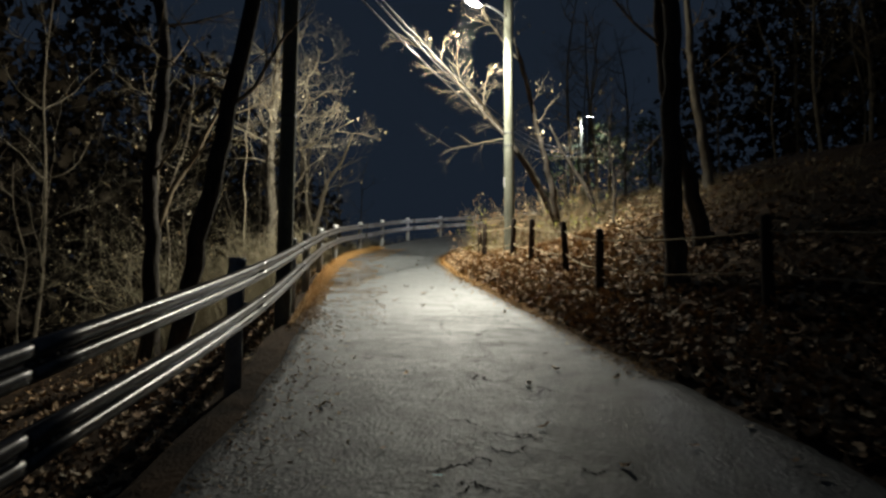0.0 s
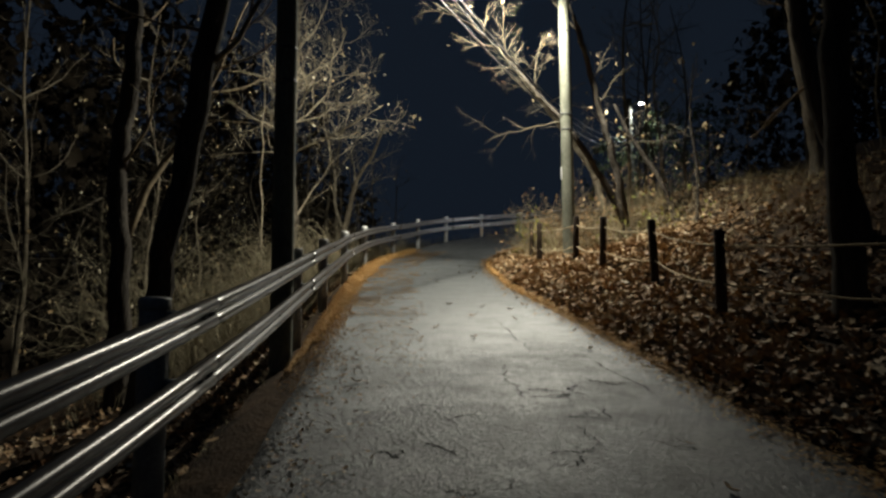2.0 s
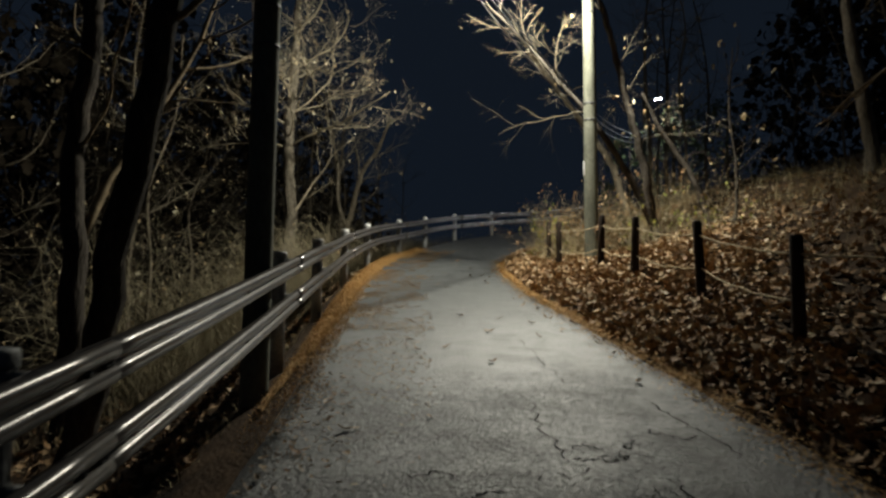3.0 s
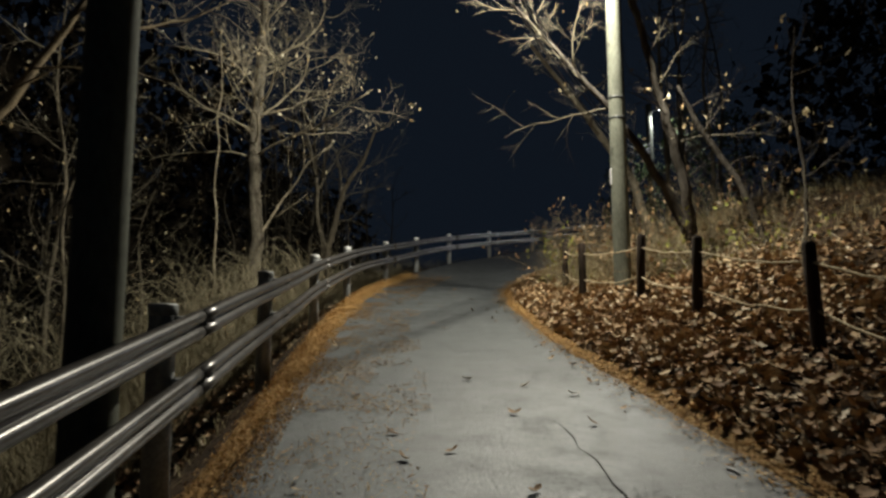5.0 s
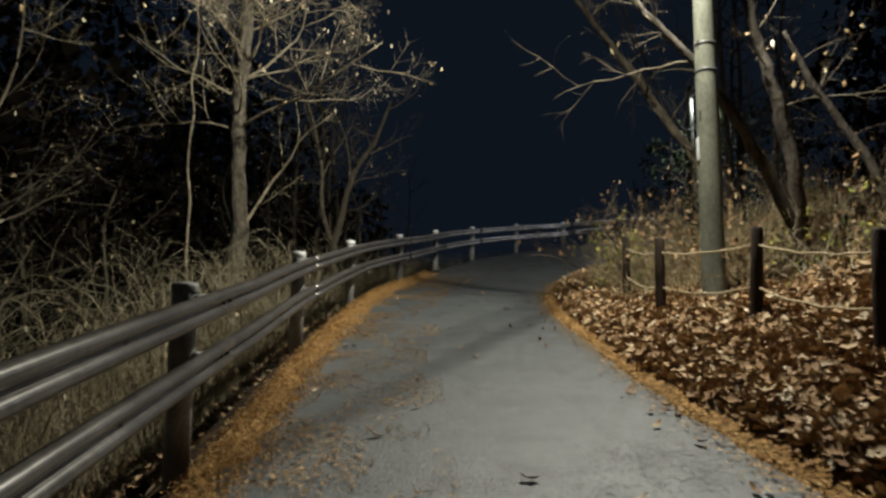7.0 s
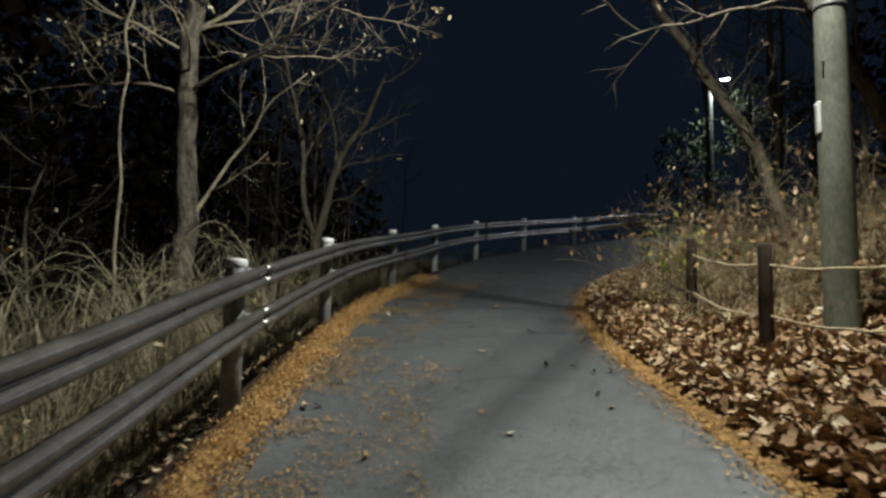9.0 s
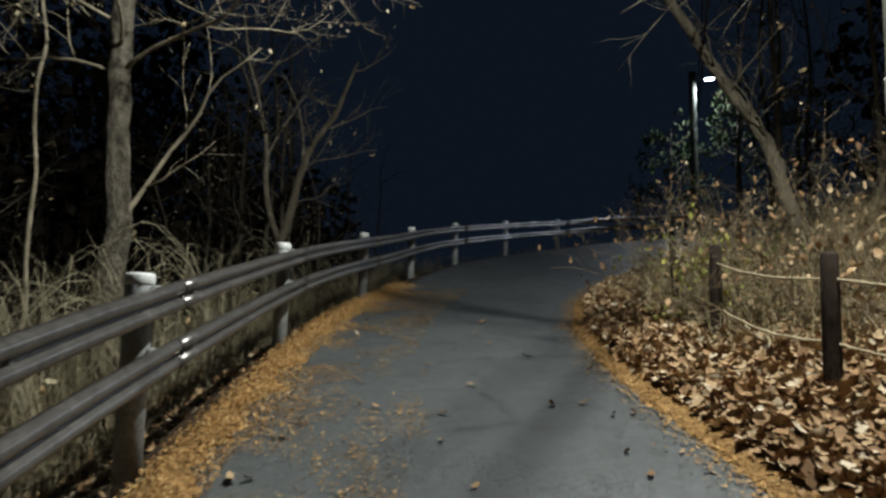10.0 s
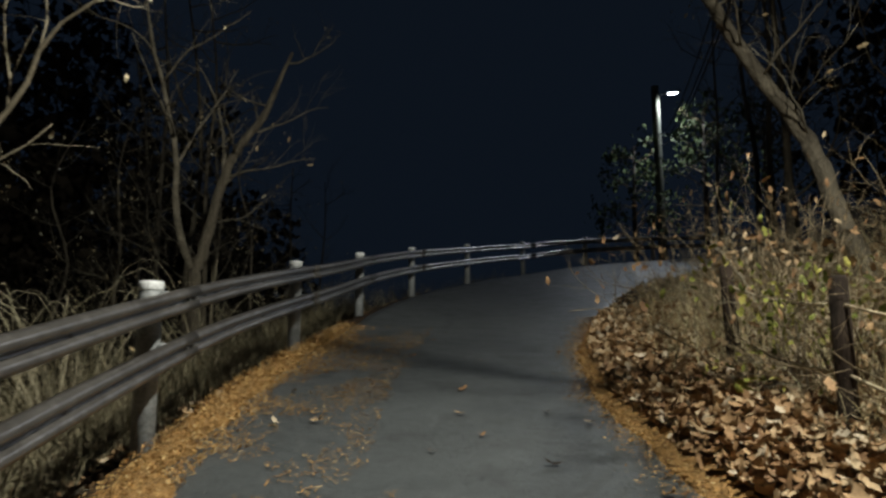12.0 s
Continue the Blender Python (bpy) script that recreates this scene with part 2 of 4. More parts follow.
# ---- building helpers ----
class Shape:
    """Collects vertices and faces of one mesh."""

    def __init__(self):
        self.v, self.f = [], []

    def tube(self, pts, radii, sides=6, cap=True):
        pts = [Vector(p) for p in pts]
        base = len(self.v)
        side = None
        for i, p in enumerate(pts):
            t = (pts[min(i + 1, len(pts) - 1)] - pts[max(i - 1, 0)])
            t = t.normalized() if t.length > 1e-9 else Vector((0, 0, 1))
            if side is None:
                side = t.cross(Vector((0.31, 0.93, 0.2))).normalized()
            side = (side - t * side.dot(t))
            side = side.normalized() if side.length > 1e-6 else t.orthogonal().normalized()
            up = t.cross(side)
            for k in range(sides):
                a = 2 * math.pi * k / sides
                q = p + (side * math.cos(a) + up * math.sin(a)) * radii[i]
                self.v.append((q.x, q.y, q.z))
        for i in range(len(pts) - 1):
            for k in range(sides):
                a, b = base + i * sides + k, base + i * sides + (k + 1) % sides
                self.f.append((a, b, b + sides, a + sides))
        if cap:
            self.f.append(tuple(base + k for k in range(sides))[::-1])
            e = base + (len(pts) - 1) * sides
            self.f.append(tuple(e + k for k in range(sides)))

    def sweep(self, rings, closed=True):
        """Joins rings of equal length, with end caps if closed."""
        base, n = len(self.v), len(rings[0])
        for r in rings:
            self.v += [tuple(q) for q in r]
        for i in range(len(rings) - 1):
            for k in range(n if closed else n - 1):
                a, b = base + i * n + k, base + i * n + (k + 1) % n
                self.f.append((a, b, b + n, a + n))
        if closed:
            self.f.append(tuple(base + k for k in range(n))[::-1])
            e = base + (len(rings) - 1) * n
            self.f.append(tuple(e + k for k in range(n)))

    def lathe(self, at, profile, sides=16):
        """A turned body: profile of (radius, height) from bottom to top."""
        self.sweep([[(at[0] + r * math.cos(2 * math.pi * k / sides), at[1] + r * math.sin(2 * math.pi * k / sides), at[2] + h) for k in range(sides)] for r, h in profile])

    def leaf(self, p, m, size, width, curl):
        """A lobed, folded and curled leaf."""
        base = len(self.v)
        for u, w in ((0, 0.06), (0.22, 0.75), (0.38, 0.5), (0.6, 1.0), (0.78, 0.55), (1.0, 0.05)):
            x = (u - 0.5) * size
            h = curl * size * (2 * u - 1) ** 2
            for s in (-1, 0, 1):
                q = m @ Vector((x, s * w * width * size * 0.5, h + abs(s) * w * curl * size * 0.45))
                self.v.append((p[0] + q.x, p[1] + q.y, p[2] + q.z))
        for i in range(5):
            for k in (0, 1):
                a = base + i * 3 + k
                self.f.append((a, a + 1, a + 4, a + 3))

    def blade(self, p, lean, height, width):
        """A bent blade of grass: a tapered strip folded along its middle."""
        base = len(self.v)
        side = Vector((-lean.y, lean.x, 0))
        side = side.normalized() * width if side.length > 1e-6 else Vector((width, 0, 0))
        for u in (0.0, 0.4, 0.75, 1.0):
            c = Vector(p) + Vector((0, 0, height * (u - 0.35 * u * u * lean.length))) + lean * (height * u * u)
            w = side * (1 - u * 0.85)
            self.v += [tuple(c - w), tuple(c + w)]
        for i in range(3):
            a = base + 2 * i
            self.f.append((a, a + 1, a + 3, a + 2))

    def mesh(self, name, smooth=True):
        me = bpy.data.meshes.new(name)
        me.from_pydata(self.v, [], self.f)
        if smooth:
            me.polygons.foreach_set("use_smooth", [len(f) < 5 for f in self.f])
        me.update()
        return me


def part(name, shape, mat, parent=None, label="", smooth=True):
    me = shape.mesh(name, smooth)
    me.materials.append(mat)
    ob = new(name, me)
    ob.parent = parent
    if label:
        tagged(ob, label)
    return ob


def thing(name, place, label, category, group="", kind=""):
    ob = new(name)
    ob.location = place
    ob.empty_display_size = 0.2
    bpy.context.view_layer.update()
    return tagged(ob, label, category, group, kind)


def inside(shape, place):
    """Moves a shape from the world into its thing's own axes."""
    x, y, z = place
    shape.v = [(a - x, b - y, c - z) for a, b, c in shape.v]
    return shape


def smooth_path(pts, n=4):
    """Catmull-Rom through the points."""
    P = [Vector(p) for p in pts]
    P = [P[0] * 2 - P[1]] + P + [P[-1] * 2 - P[-2]]
    out = []
    for i in range(1, len(P) - 2):
        for k in range(n):
            t = k / n
            a, b, c, d = P[i - 1], P[i], P[i + 1], P[i + 2]
            out.append(0.5 * (2 * b + (c - a) * t + (2 * a - 5 * b + 4 * c - d) * t * t + (3 * b - a - 3 * c + d) * t ** 3))
    out.append(P[-2])
    return out


# ---- the lie of the land ----
EDGE_Y = [-40, -8, 0, 4.3, 7.2, 9.3, 11.5, 13.5, 15.5, 17.2, 19.2, 21.5, 23.6, 26, 29, 32, 36, 41, 48, 60]
EDGE_X = [5.2, 4.2, 3.1, 2.28, 1.71, 1.37, 1.00, 0.69, 0.34, 0.19, 0.00, 0.02, 0.38, 1.10, 2.3, 3.6, 6.2, 11, 20, 38]
RAIL_Y = [-40, -8, 0, 3.3, 5.4, 6.9, 8.9, 10, 11.8, 13.9, 16.7, 20.1, 22, 23.7, 27.3, 30.4, 33.7, 37, 40, 43.5, 48, 60]
RAIL_X = [-0.9, -1.38, -1.49, -1.555, -1.64, -1.76, -2.01, -2.13, -2.37, -2.64, -2.94, -3.12, -3.06, -2.78, -2.38, -1.55, -0.05, 2.2, 5.4, 10.5, 18.5, 40]


RISE_Y = [-60, 0, 26, 33.6, 36.5, 39.2, 42, 48, 70]
RISE_Z = [-9.72, 0, 4.21, 5.55, 6.08, 6.70, 7.30, 8.5, 11.5]
LIFT_Y = [0, 6, 11.5, 14.5, 16, 19.2, 21, 26]
LIFT_Z = [0.08, 0.08, 0.065, 0.025, 0.035, 0.02, 0.015, 0.01]


def edge_x(y):
    return float(np.interp(y, EDGE_Y, EDGE_X))


def rail_x(y):
    return sum(float(np.interp(y + d, RAIL_Y, RAIL_X)) for d in (-1.2, -0.6, 0, 0.6, 1.2)) / 5


def ease(a, b, t):
    t = min(1, max(0, (t - a) / (b - a)))
    return t * t * (3 - 2 * t)


def road_z(x, y):
    z = float(np.interp(y, RISE_Y, RISE_Z))
    tilt = 0.022 * ease(13, 24, y) * (1 - ease(36, 50, y))
    return z + tilt * max(-1.5, min(5, edge_x(y) - x))


def land_z(x, y):
    right, left = x - edge_x(y), rail_x(y) - 0.12 - x
    lump = noise.noise(Vector((x * 0.9, y * 0.9, 3.1))) * 0.10 + noise.noise(Vector((x * 0.25, y * 0.25, 7.7))) * 0.35
    if right > 0:
        z = road_z(edge_x(y), y) + float(np.interp(right, [0, 0.25, 1.2, 2.6, 6, 12, 40, 200], [-0.01, 0.07, 0.21, 0.55, 2.0, 3.5, 7, 16])) * (1.0 + 0.8 * (1 - ease(9, 15, y)) * (1 - ease(2, 6, right)))
        return z + lump * min(1, right / 2.5)
    if left > 0:
        z = road_z(rail_x(y), y) - float(np.interp(left, [0, 0.3, 1.5, 4, 10, 30, 200], [0.05, 0.28, 0.65, 1.3, 3.4, 7, 10]))
        return z + lump * min(1, left / 2.5)
    return road_z(x, y) - 0.06


def warp_axis(lo, hi, near_lo, near_hi, step):
    """Fine steps near the walk, ever wider ones beyond."""
    a = list(np.arange(near_lo, near_hi + 1e-6, step))
    d, x = step, near_hi
    while x < hi:
        d *= 1.35
        x += d
        a.append(x)
    d, x = step, near_lo
    while x > lo:
        d *= 1.35
        x -= d
        a.insert(0, x)
    return a


def build_ground():
    xs, ys = warp_axis(-900, 900, -9, 9, 0.25), warp_axis(-900, 900, -3, 36, 0.3)
    s = Shape()
    s.v = [(x, y, land_z(x, y)) for y in ys for x in xs]
    w = len(xs)
    s.f = [(j * w + i, j * w + i + 1, j * w + w + i + 1, j * w + w + i) for j in range(len(ys) - 1) for i in range(w - 1)]
    tagged(part("ground", s, M_SOIL), "steep wooded ground covered in dark leaf mould", "ground", kind="structure")


def build_road():
    s = Shape()
    ys = [y for y in np.arange(-30, 58.1, 0.2)]
    n = 26
    for y in ys:
        a, b = rail_x(y) + 0.16 + 0.05 * noise.noise(Vector((0, y * 1.1, 0))), edge_x(y) + 0.10 + 0.06 * noise.noise(Vector((9, y * 0.9, 0)))
        for i in range(n + 1):
            x = a + (b - a) * (0 if i == 0 else 1 if i == n else 0.003 + 0.994 * (i - 1) / (n - 2))
            s.v.append((x, y, road_z(x, y) + 0.012 * noise.noise(Vector((x * 0.8, y * 0.8, 1))) - (0.07 if i in (0, n) else 0.0)))
    w = n + 1
    s.f = [(j * w + i, j * w + i + 1, j * w + w + i + 1, j * w + w + i) for j in range(len(ys) - 1) for i in range(n)]
    tagged(part("road", s, M_ROAD), "narrow worn grey asphalt road climbing uphill with cracks", "road", kind="structure")


def build_cracks():
    """Open cracks in the asphalt: thin jagged ribbons lying in the surface."""
    road = bpy.data.objects["road"]
    rng = random.Random(17)
    for path, width in CRACKS:
        pts = smooth_path([(x, y, 0) for x, y in path], 7)
        s = Shape()
        for i, q in enumerate(pts):
            t = (pts[min(i + 1, len(pts) - 1)] - pts[max(i - 1, 0)]).normalized()
            n = Vector((-t.y, t.x, 0))
            c = q + n * rng.gauss(0, 0.018)
            w = width * rng.uniform(0.3, 1.2) * (0.2 if i in (0, len(pts) - 1) else 1)
            for k in (-1, 1):
                e = c + n * (k * w)
                s.v.append((e.x, e.y, road_z(e.x, e.y) + 0.012 * noise.noise(Vector((e.x * 0.8, e.y * 0.8, 1))) + 0.004))
        s.f = [(2 * i, 2 * i + 1, 2 * i + 3, 2 * i + 2) for i in range(len(pts) - 1)]
        part("crack", s, M_CRACK, road, "dark open crack in the asphalt")


CRACKS = [
    ([(-0.02, 11.92), (0.18, 10.48), (0.3, 9.8)], 0.0050),
    ([(-0.01, 9.39), (-0.01, 8.84), (0.08, 8.3), (0.1, 8.07)], 0.0065),
    ([(0.87, 9.31), (0.95, 8.89), (1.06, 8.61), (1.14, 8.2)], 0.0070),
    ([(0.28, 7.65), (0.57, 7.64), (0.67, 7.6)], 0.0050),
    ([(0.63, 7.89), (0.67, 7.62)], 0.0070),
    ([(0.42, 7.46), (0.49, 7.23), (0.5, 7.05)], 0.0055),
    ([(-0.59, 7.13), (-0.38, 6.9)], 0.0100),
]
WEAR = random.Random(29)
for _ in range(34):  # short ragged breaks across the worn stretch
    bx, by = WEAR.gauss(0.25, 0.45), WEAR.uniform(3.2, 8.8)
    run = WEAR.uniform(0.10, 0.34)
    CRACKS.append(([(bx + run * k / 3 - run / 2, by + WEAR.gauss(0, 0.05)) for k in range(4)], WEAR.uniform(0.004, 0.013)))
build_ground()
build_road()
build_cracks()

# ---- guardrail ----
POST_YS = [-8.2, -4.6, -1.2, 2.3, 6.0, 10.3, 13.25, 16.75, 20.15, 23.7, 27.2, 30.4, 33.6, 36.5, 39.2, 41.7, 44.0, 46.2]


def rail_frame(y):
    p = Vector((rail_x(y), y, road_z(rail_x(y), y) + float(np.interp(y, LIFT_Y, LIFT_Z))))
    q = Vector((rail_x(y + 0.1), y + 0.1, p.z + 0.0162))
    t = (q - p).normalized()
    out = Vector((t.y, -t.x, 0)).normalized()
    return p, t, out


def beam_profile(top):
    """A two-ridge beam in section: (outwards, height), as a closed thin shell."""
    front = [(-0.010, -0.004)]
    for mid in (-0.038, -0.128):
        front += [(0.006 + 0.040 * math.cos(a), mid + 0.036 * math.sin(a)) for a in [radians(d) for d in (86, 62, 38, 14, -10, -34, -58, -82)]]
    front.append((-0.010, -0.166))
    back = [(o - 0.008, h) for o, h in front[::-1]]
    return [(o, top + h) for o, h in front + back]


def build_guardrail():
    origin = Vector((rail_x(10), 10, road_z(rail_x(10), 10)))
    rail = thing("guardrail", origin, "roadside guardrail of two ridged steel beams on round posts", "guardrail")
    for i, y in enumerate(POST_YS):
        p, t, out = rail_frame(y)
        c = p - out * 0.125 - Vector((0, 0, 0.02))
        s = Shape()
        s.lathe((c.x, c.y, c.z - 0.5), [(0.073, 0), (0.073, 1.48), (0.070, 1.49)], 20)
        post = part("post", inside(s, origin), M_POST, rail)
        s = Shape()
        s.lathe((c.x, c.y, c.z + 0.945), [(0.074, 0.0), (0.078, 0.008), (0.078, 0.05), (0.072, 0.062), (0.03, 0.067)], 20)
        if y > 15:
            part("cap", inside(s, origin), M_CAP, post, "white plastic post cap")
        else:
            # near caps stand against the lamp: their shade is put into the colour
            part("cap", inside(s, origin), M_POST, post, "post cap in the post's grey, its shaded look put into the colour")
        for top in (0.925, 0.597):
            s = Shape()
            a = p - out * 0.06 + Vector((0, 0, top - 0.083))
            for dz in (-0.05, 0.05):
                s.tube([a + Vector((0, 0, dz)), a + out * 0.065 + Vector((0, 0, dz))], [0.035, 0.03], 8)
            part("bracket", inside(s, origin), M_POST, post)
    for i in range(len(POST_YS) - 1):
        y0, y1 = POST_YS[i] + 0.35, POST_YS[i + 1] + 0.35
        for k, top in enumerate((0.925, 0.597)):
            s, rings = Shape(), []
            lap = 0.006 * (i % 2)
            for y in np.linspace(y0 - 0.12, y1 + 0.12, 13):
                p, t, out = rail_frame(y)
                rings.append([p + out * (o + lap) + Vector((0, 0, h)) for o, h in beam_profile(top)])
            s.sweep(rings)
            beam = part("beam", inside(s, origin), M_RAIL, rail, "upper ridged beam" if k == 0 else "lower ridged beam")
            for dy in (-0.06, 0.06, 0.10):
                p, t, out = rail_frame(y1 + dy)
                s = Shape()
                a = p + out * 0.012 + Vector((0, 0, top - 0.083))
                s.tube([a - out * 0.01, a + out * 0.014, a + out * 0.022], [0.013, 0.013, 0.007], 6)
                part("splice_bolt", inside(s, origin), M_BOLT, beam, "steel splice bolt")
            s = Shape()
            p, t, out = rail_frame((y0 + y1) / 2)
            a = p + out * 0.0 + Vector((0, 0, top - 0.083))
            s.tube([a, a + out * 0.014, a + out * 0.022], [0.02, 0.02, 0.012], 8)
            part("middle_bolt", inside(s, origin), M_BOLT, beam)


build_guardrail()


# ---- poles, lamps, cables ----
def utility_pole(x, y, height, r0, r1, label):
    z = land_z(x, y)
    pole = thing("utility_pole", (x, y, z), label, "utility pole", "roadside utility poles")
    s = Shape()
    n = 14
    s.lathe((0, 0, -0.6), [(r0 + (r1 - r0) * k / n, (height + 0.6) * k / n) for k in range(n + 1)], 24)
    part("shaft", s, M_CONCRETE, pole)
    for h in (2.9, 3.25, 5.2):
        s = Shape()
        r = r0 + (r1 - r0) * (h + 0.6) / (height + 0.6)
        s.lathe((0, 0, h), [(r + 0.001, 0), (r + 0.006, 0.005), (r + 0.006, 0.03), (r + 0.001, 0.035)], 24)
        part("steel_band", s, M_CABLE, pole, "thin dark strap")
    for k in range(10):
        h = 2.4 + 0.45 * k
        r = r0 + (r1 - r0) * (h + 0.6) / (height + 0.6)
        a = 0.6 if k % 2 else 0.6 + math.pi
        d = Vector((math.cos(a), math.sin(a), 0))
        s = Shape()
        s.tube([d * (r - 0.02) + Vector((0, 0, h)), d * (r + 0.04) + Vector((0, 0, h))], [0.009, 0.009], 6)
        part("step_bolt", s, M_BOLT, pole)
    return pole, z


lamp_pole, LP_Z = utility_pole(1.765, 17.90, 8.2, 0.145, 0.115, "tall round concrete utility pole carrying a street lamp")
near_pole, NP_Z = utility_pole(-2.225, 9.5, 9.5, 0.115, 0.10, "slim dark utility pole behind the guardrail")
far_pole, FP_Z = utility_pole(9.0, 43.9, 15.3 - land_z(9.0, 43.9), 0.20, 0.16, "pale utility pole beside a distant street lamp")


s = Shape()  # a pale plate strapped to the shaft
s.sweep([[(dx, dy, h) for dx, dy in ((-0.147, -0.045), (-0.125, -0.045), (-0.125, 0.045), (-0.147, 0.045))] for h in (5.02 - LP_Z, 5.03 - LP_Z, 5.29 - LP_Z, 5.30 - LP_Z)])
part("number_plate", s, M_CAP, lamp_pole, "narrow pale plate strapped to the shaft")


def street_lamp(start, head, lens, label):
    start, head = Vector(start), Vector(head)
    lamp = thing("street_lamp", start, label, "street lamp", "street lamps")
    d = (head - start)
    flat = Vector((d.x, d.y, 0)).normalized()
    s = Shape()
    s.tube(smooth_path([(0, 0, 0), d * 0.35 + Vector((0, 0, 0.10)), d * 0.75 + Vector((0, 0, 0.10)), d], 4), [0.026] * 13, 10)
    part("arm", s, M_HOUSING, lamp)
    side = Vector((-flat.y, flat.x, 0))
    s, rings = Shape(), []
    for u, w, hgt in ((-0.12, 0.04, 0.04), (-0.02, 0.09, 0.08), (0.2, 0.13, 0.10), (0.42, 0.12, 0.08), (0.52, 0.06, 0.04)):
        c = d + flat * (u - 0.2)
        rings.append([c + side * (w * math.cos(a)) + Vector((0, 0, hgt * max(-0.15, math.sin(a)))) for a in [2 * math.pi * k / 14 for k in range(14)]])
    s.sweep(rings)
    part("housing", s, M_HOUSING, lamp)
    s, rings = Shape(), []
    for u, w in ((0.0, 0.05), (0.1, 0.09), (0.25, 0.09), (0.38, 0.05)):
        c = d + flat * (u - 0.2) + Vector((0, 0, -0.022))
        rings.append([c + side * (w * math.cos(a)) + Vector((0, 0, 0.02 * math.sin(a))) for a in [2 * math.pi * k / 12 for k in range(12)]])
    s.sweep(rings)
    part("lens", s, lens, lamp, "glowing white lamp lens")
    return lamp


street_lamp((1.70, 17.82, 9.72), LAMP, M_LENS, "lit street lamp on an arm fixed to the pole")
street_lamp((9.03, 43.86, 14.75), FAR_LAMP, M_LENS_FAR, "distant lit street lamp with cold white light")


def cable(a, b, sag, r=0.013):
    a, b = Vector(a), Vector(b)
    c = thing("overhead_cable", a, "thin overhead cable strung between two poles", "cable", "overhead cables")
    s = Shape()
    pts = [(b - a) * (k / 16) - Vector((0, 0, sag * 4 * (k / 16) * (1 - k / 16))) for k in range(17)]
    s.tube(pts, [r] * 17, 6)
    part("strand", s, M_CABLE, c)


for dz, dx in ((0.0, 0.0), (0.22, 0.05), (0.46, -0.04)):
    cable((-2.24 + dx, 9.52, 7.3 + dz), (9.0, 43.8, 12.6 + dz), 1.5, 0.014)


# ---- rope fence ----
FENCE = [(4.3, 4.2), (3.35, 7.0), (2.36, 10.2), (2.31, 12.7), (1.90, 14.6), (1.69, 16.4), (1.10, 17.8), (1.08, 19.8), (1.30, 21.7)]


def build_fence():
    o = Vector((FENCE[4][0], FENCE[4][1], land_z(*FENCE[4])))
    fence = thing("rope_fence", o, "low fence of dark wooden posts joined by ropes", "fence")
    rng = random.Random(5)
    tops = []
    for x, y in FENCE:
        z = land_z(x, y)
        tilt = Vector((rng.uniform(-0.04, 0.04), rng.uniform(-0.04, 0.04), 0))
        s = Shape()
        s.tube([(x, y, z - 0.3), (x, y, z), Vector((x, y, z + 0.5)) + tilt * 0.5, Vector((x, y, z + 0.93)) + tilt, Vector((x, y, z + 0.955)) + tilt], [0.062, 0.062, 0.06, 0.058, 0.045], 12)
        part("post", inside(s, o), M_WOOD, fence)
        tops.append((Vector((x, y, z)), tilt))
    for i in range(len(tops) - 1):
        for h, sag in ((0.78, 0.05), (0.36, 0.07)):
            a, b = tops[i][0] + tops[i][1] * h + Vector((0, 0, h)), tops[i + 1][0] + tops[i + 1][1] * h + Vector((0, 0, h))
            s = Shape()
            s.tube([a.lerp(b, k / 10) - Vector((0, 0, sag * rng.uniform(0.8, 1.2) * 4 * (k / 10) * (1 - k / 10))) for k in range(11)], [0.011] * 11, 6)
            part("rope", inside(s, o), M_ROPE, fence, "pale hemp rope")


build_fence()


# ---- trees ----
def grow(s, p, d, length, r, depth, rng, tips, up=0.12, wander=0.22, kids=5, taper=0.25):
    """A limb with its side branches."""
    n = max(4, min(10, int(length / 0.22)))
    pts, dirs = [Vector(p)], [d.normalized()]
    for i in range(n):
        dd = (dirs[-1] + Vector((rng.uniform(-1, 1), rng.uniform(-1, 1), rng.uniform(-1, 1))) * wander + Vector((0, 0, up))).normalized()
        dirs.append(dd)
        pts.append(pts[-1] + dd * (length / n))
    s.tube(pts, [r * (1 - (1 - taper) * i / n) for i in range(n + 1)], (3, 4, 5, 7, 9)[min(depth, 4)])
    tips.append((pts[-1], dirs[-1]))
    if depth > 0:
        for k in range(kids):
            i = min(n, max(1, int(n * (0.25 + 0.75 * (k + rng.random()) / kids))))
            t = dirs[i]
            o = t.cross(Vector((rng.uniform(-1, 1), rng.uniform(-1, 1), rng.uniform(-1, 1))))
            o = o.normalized() if o.length > 1e-4 else t.orthogonal()
            a = rng.uniform(0.55, 1.05)
            grow(s, pts[i], t * math.cos(a) + o * math.sin(a), length * rng.uniform(0.32, 0.6), max(0.003, r * (1 - 0.7 * i / n) * 0.6), depth - 1, rng, tips, up, wander * 1.1, kids, taper)
    return pts


def leaves_at(tips, rng, count, size, spread=0.12):
    s = Shape()
    for _ in range(count):
        p, d = rng.choice(tips)
        q = p + Vector((rng.uniform(-1, 1), rng.uniform(-1, 1), rng.uniform(-1.2, 0.4))) * spread
        m = Euler((rng.uniform(0, 6.3), rng.uniform(0, 6.3), rng.uniform(0, 6.3))).to_matrix()
        s.leaf(q, m, size * rng.uniform(0.6, 1.3), rng.uniform(0.4, 0.7), rng.uniform(-0.3, 0.3))
    return s


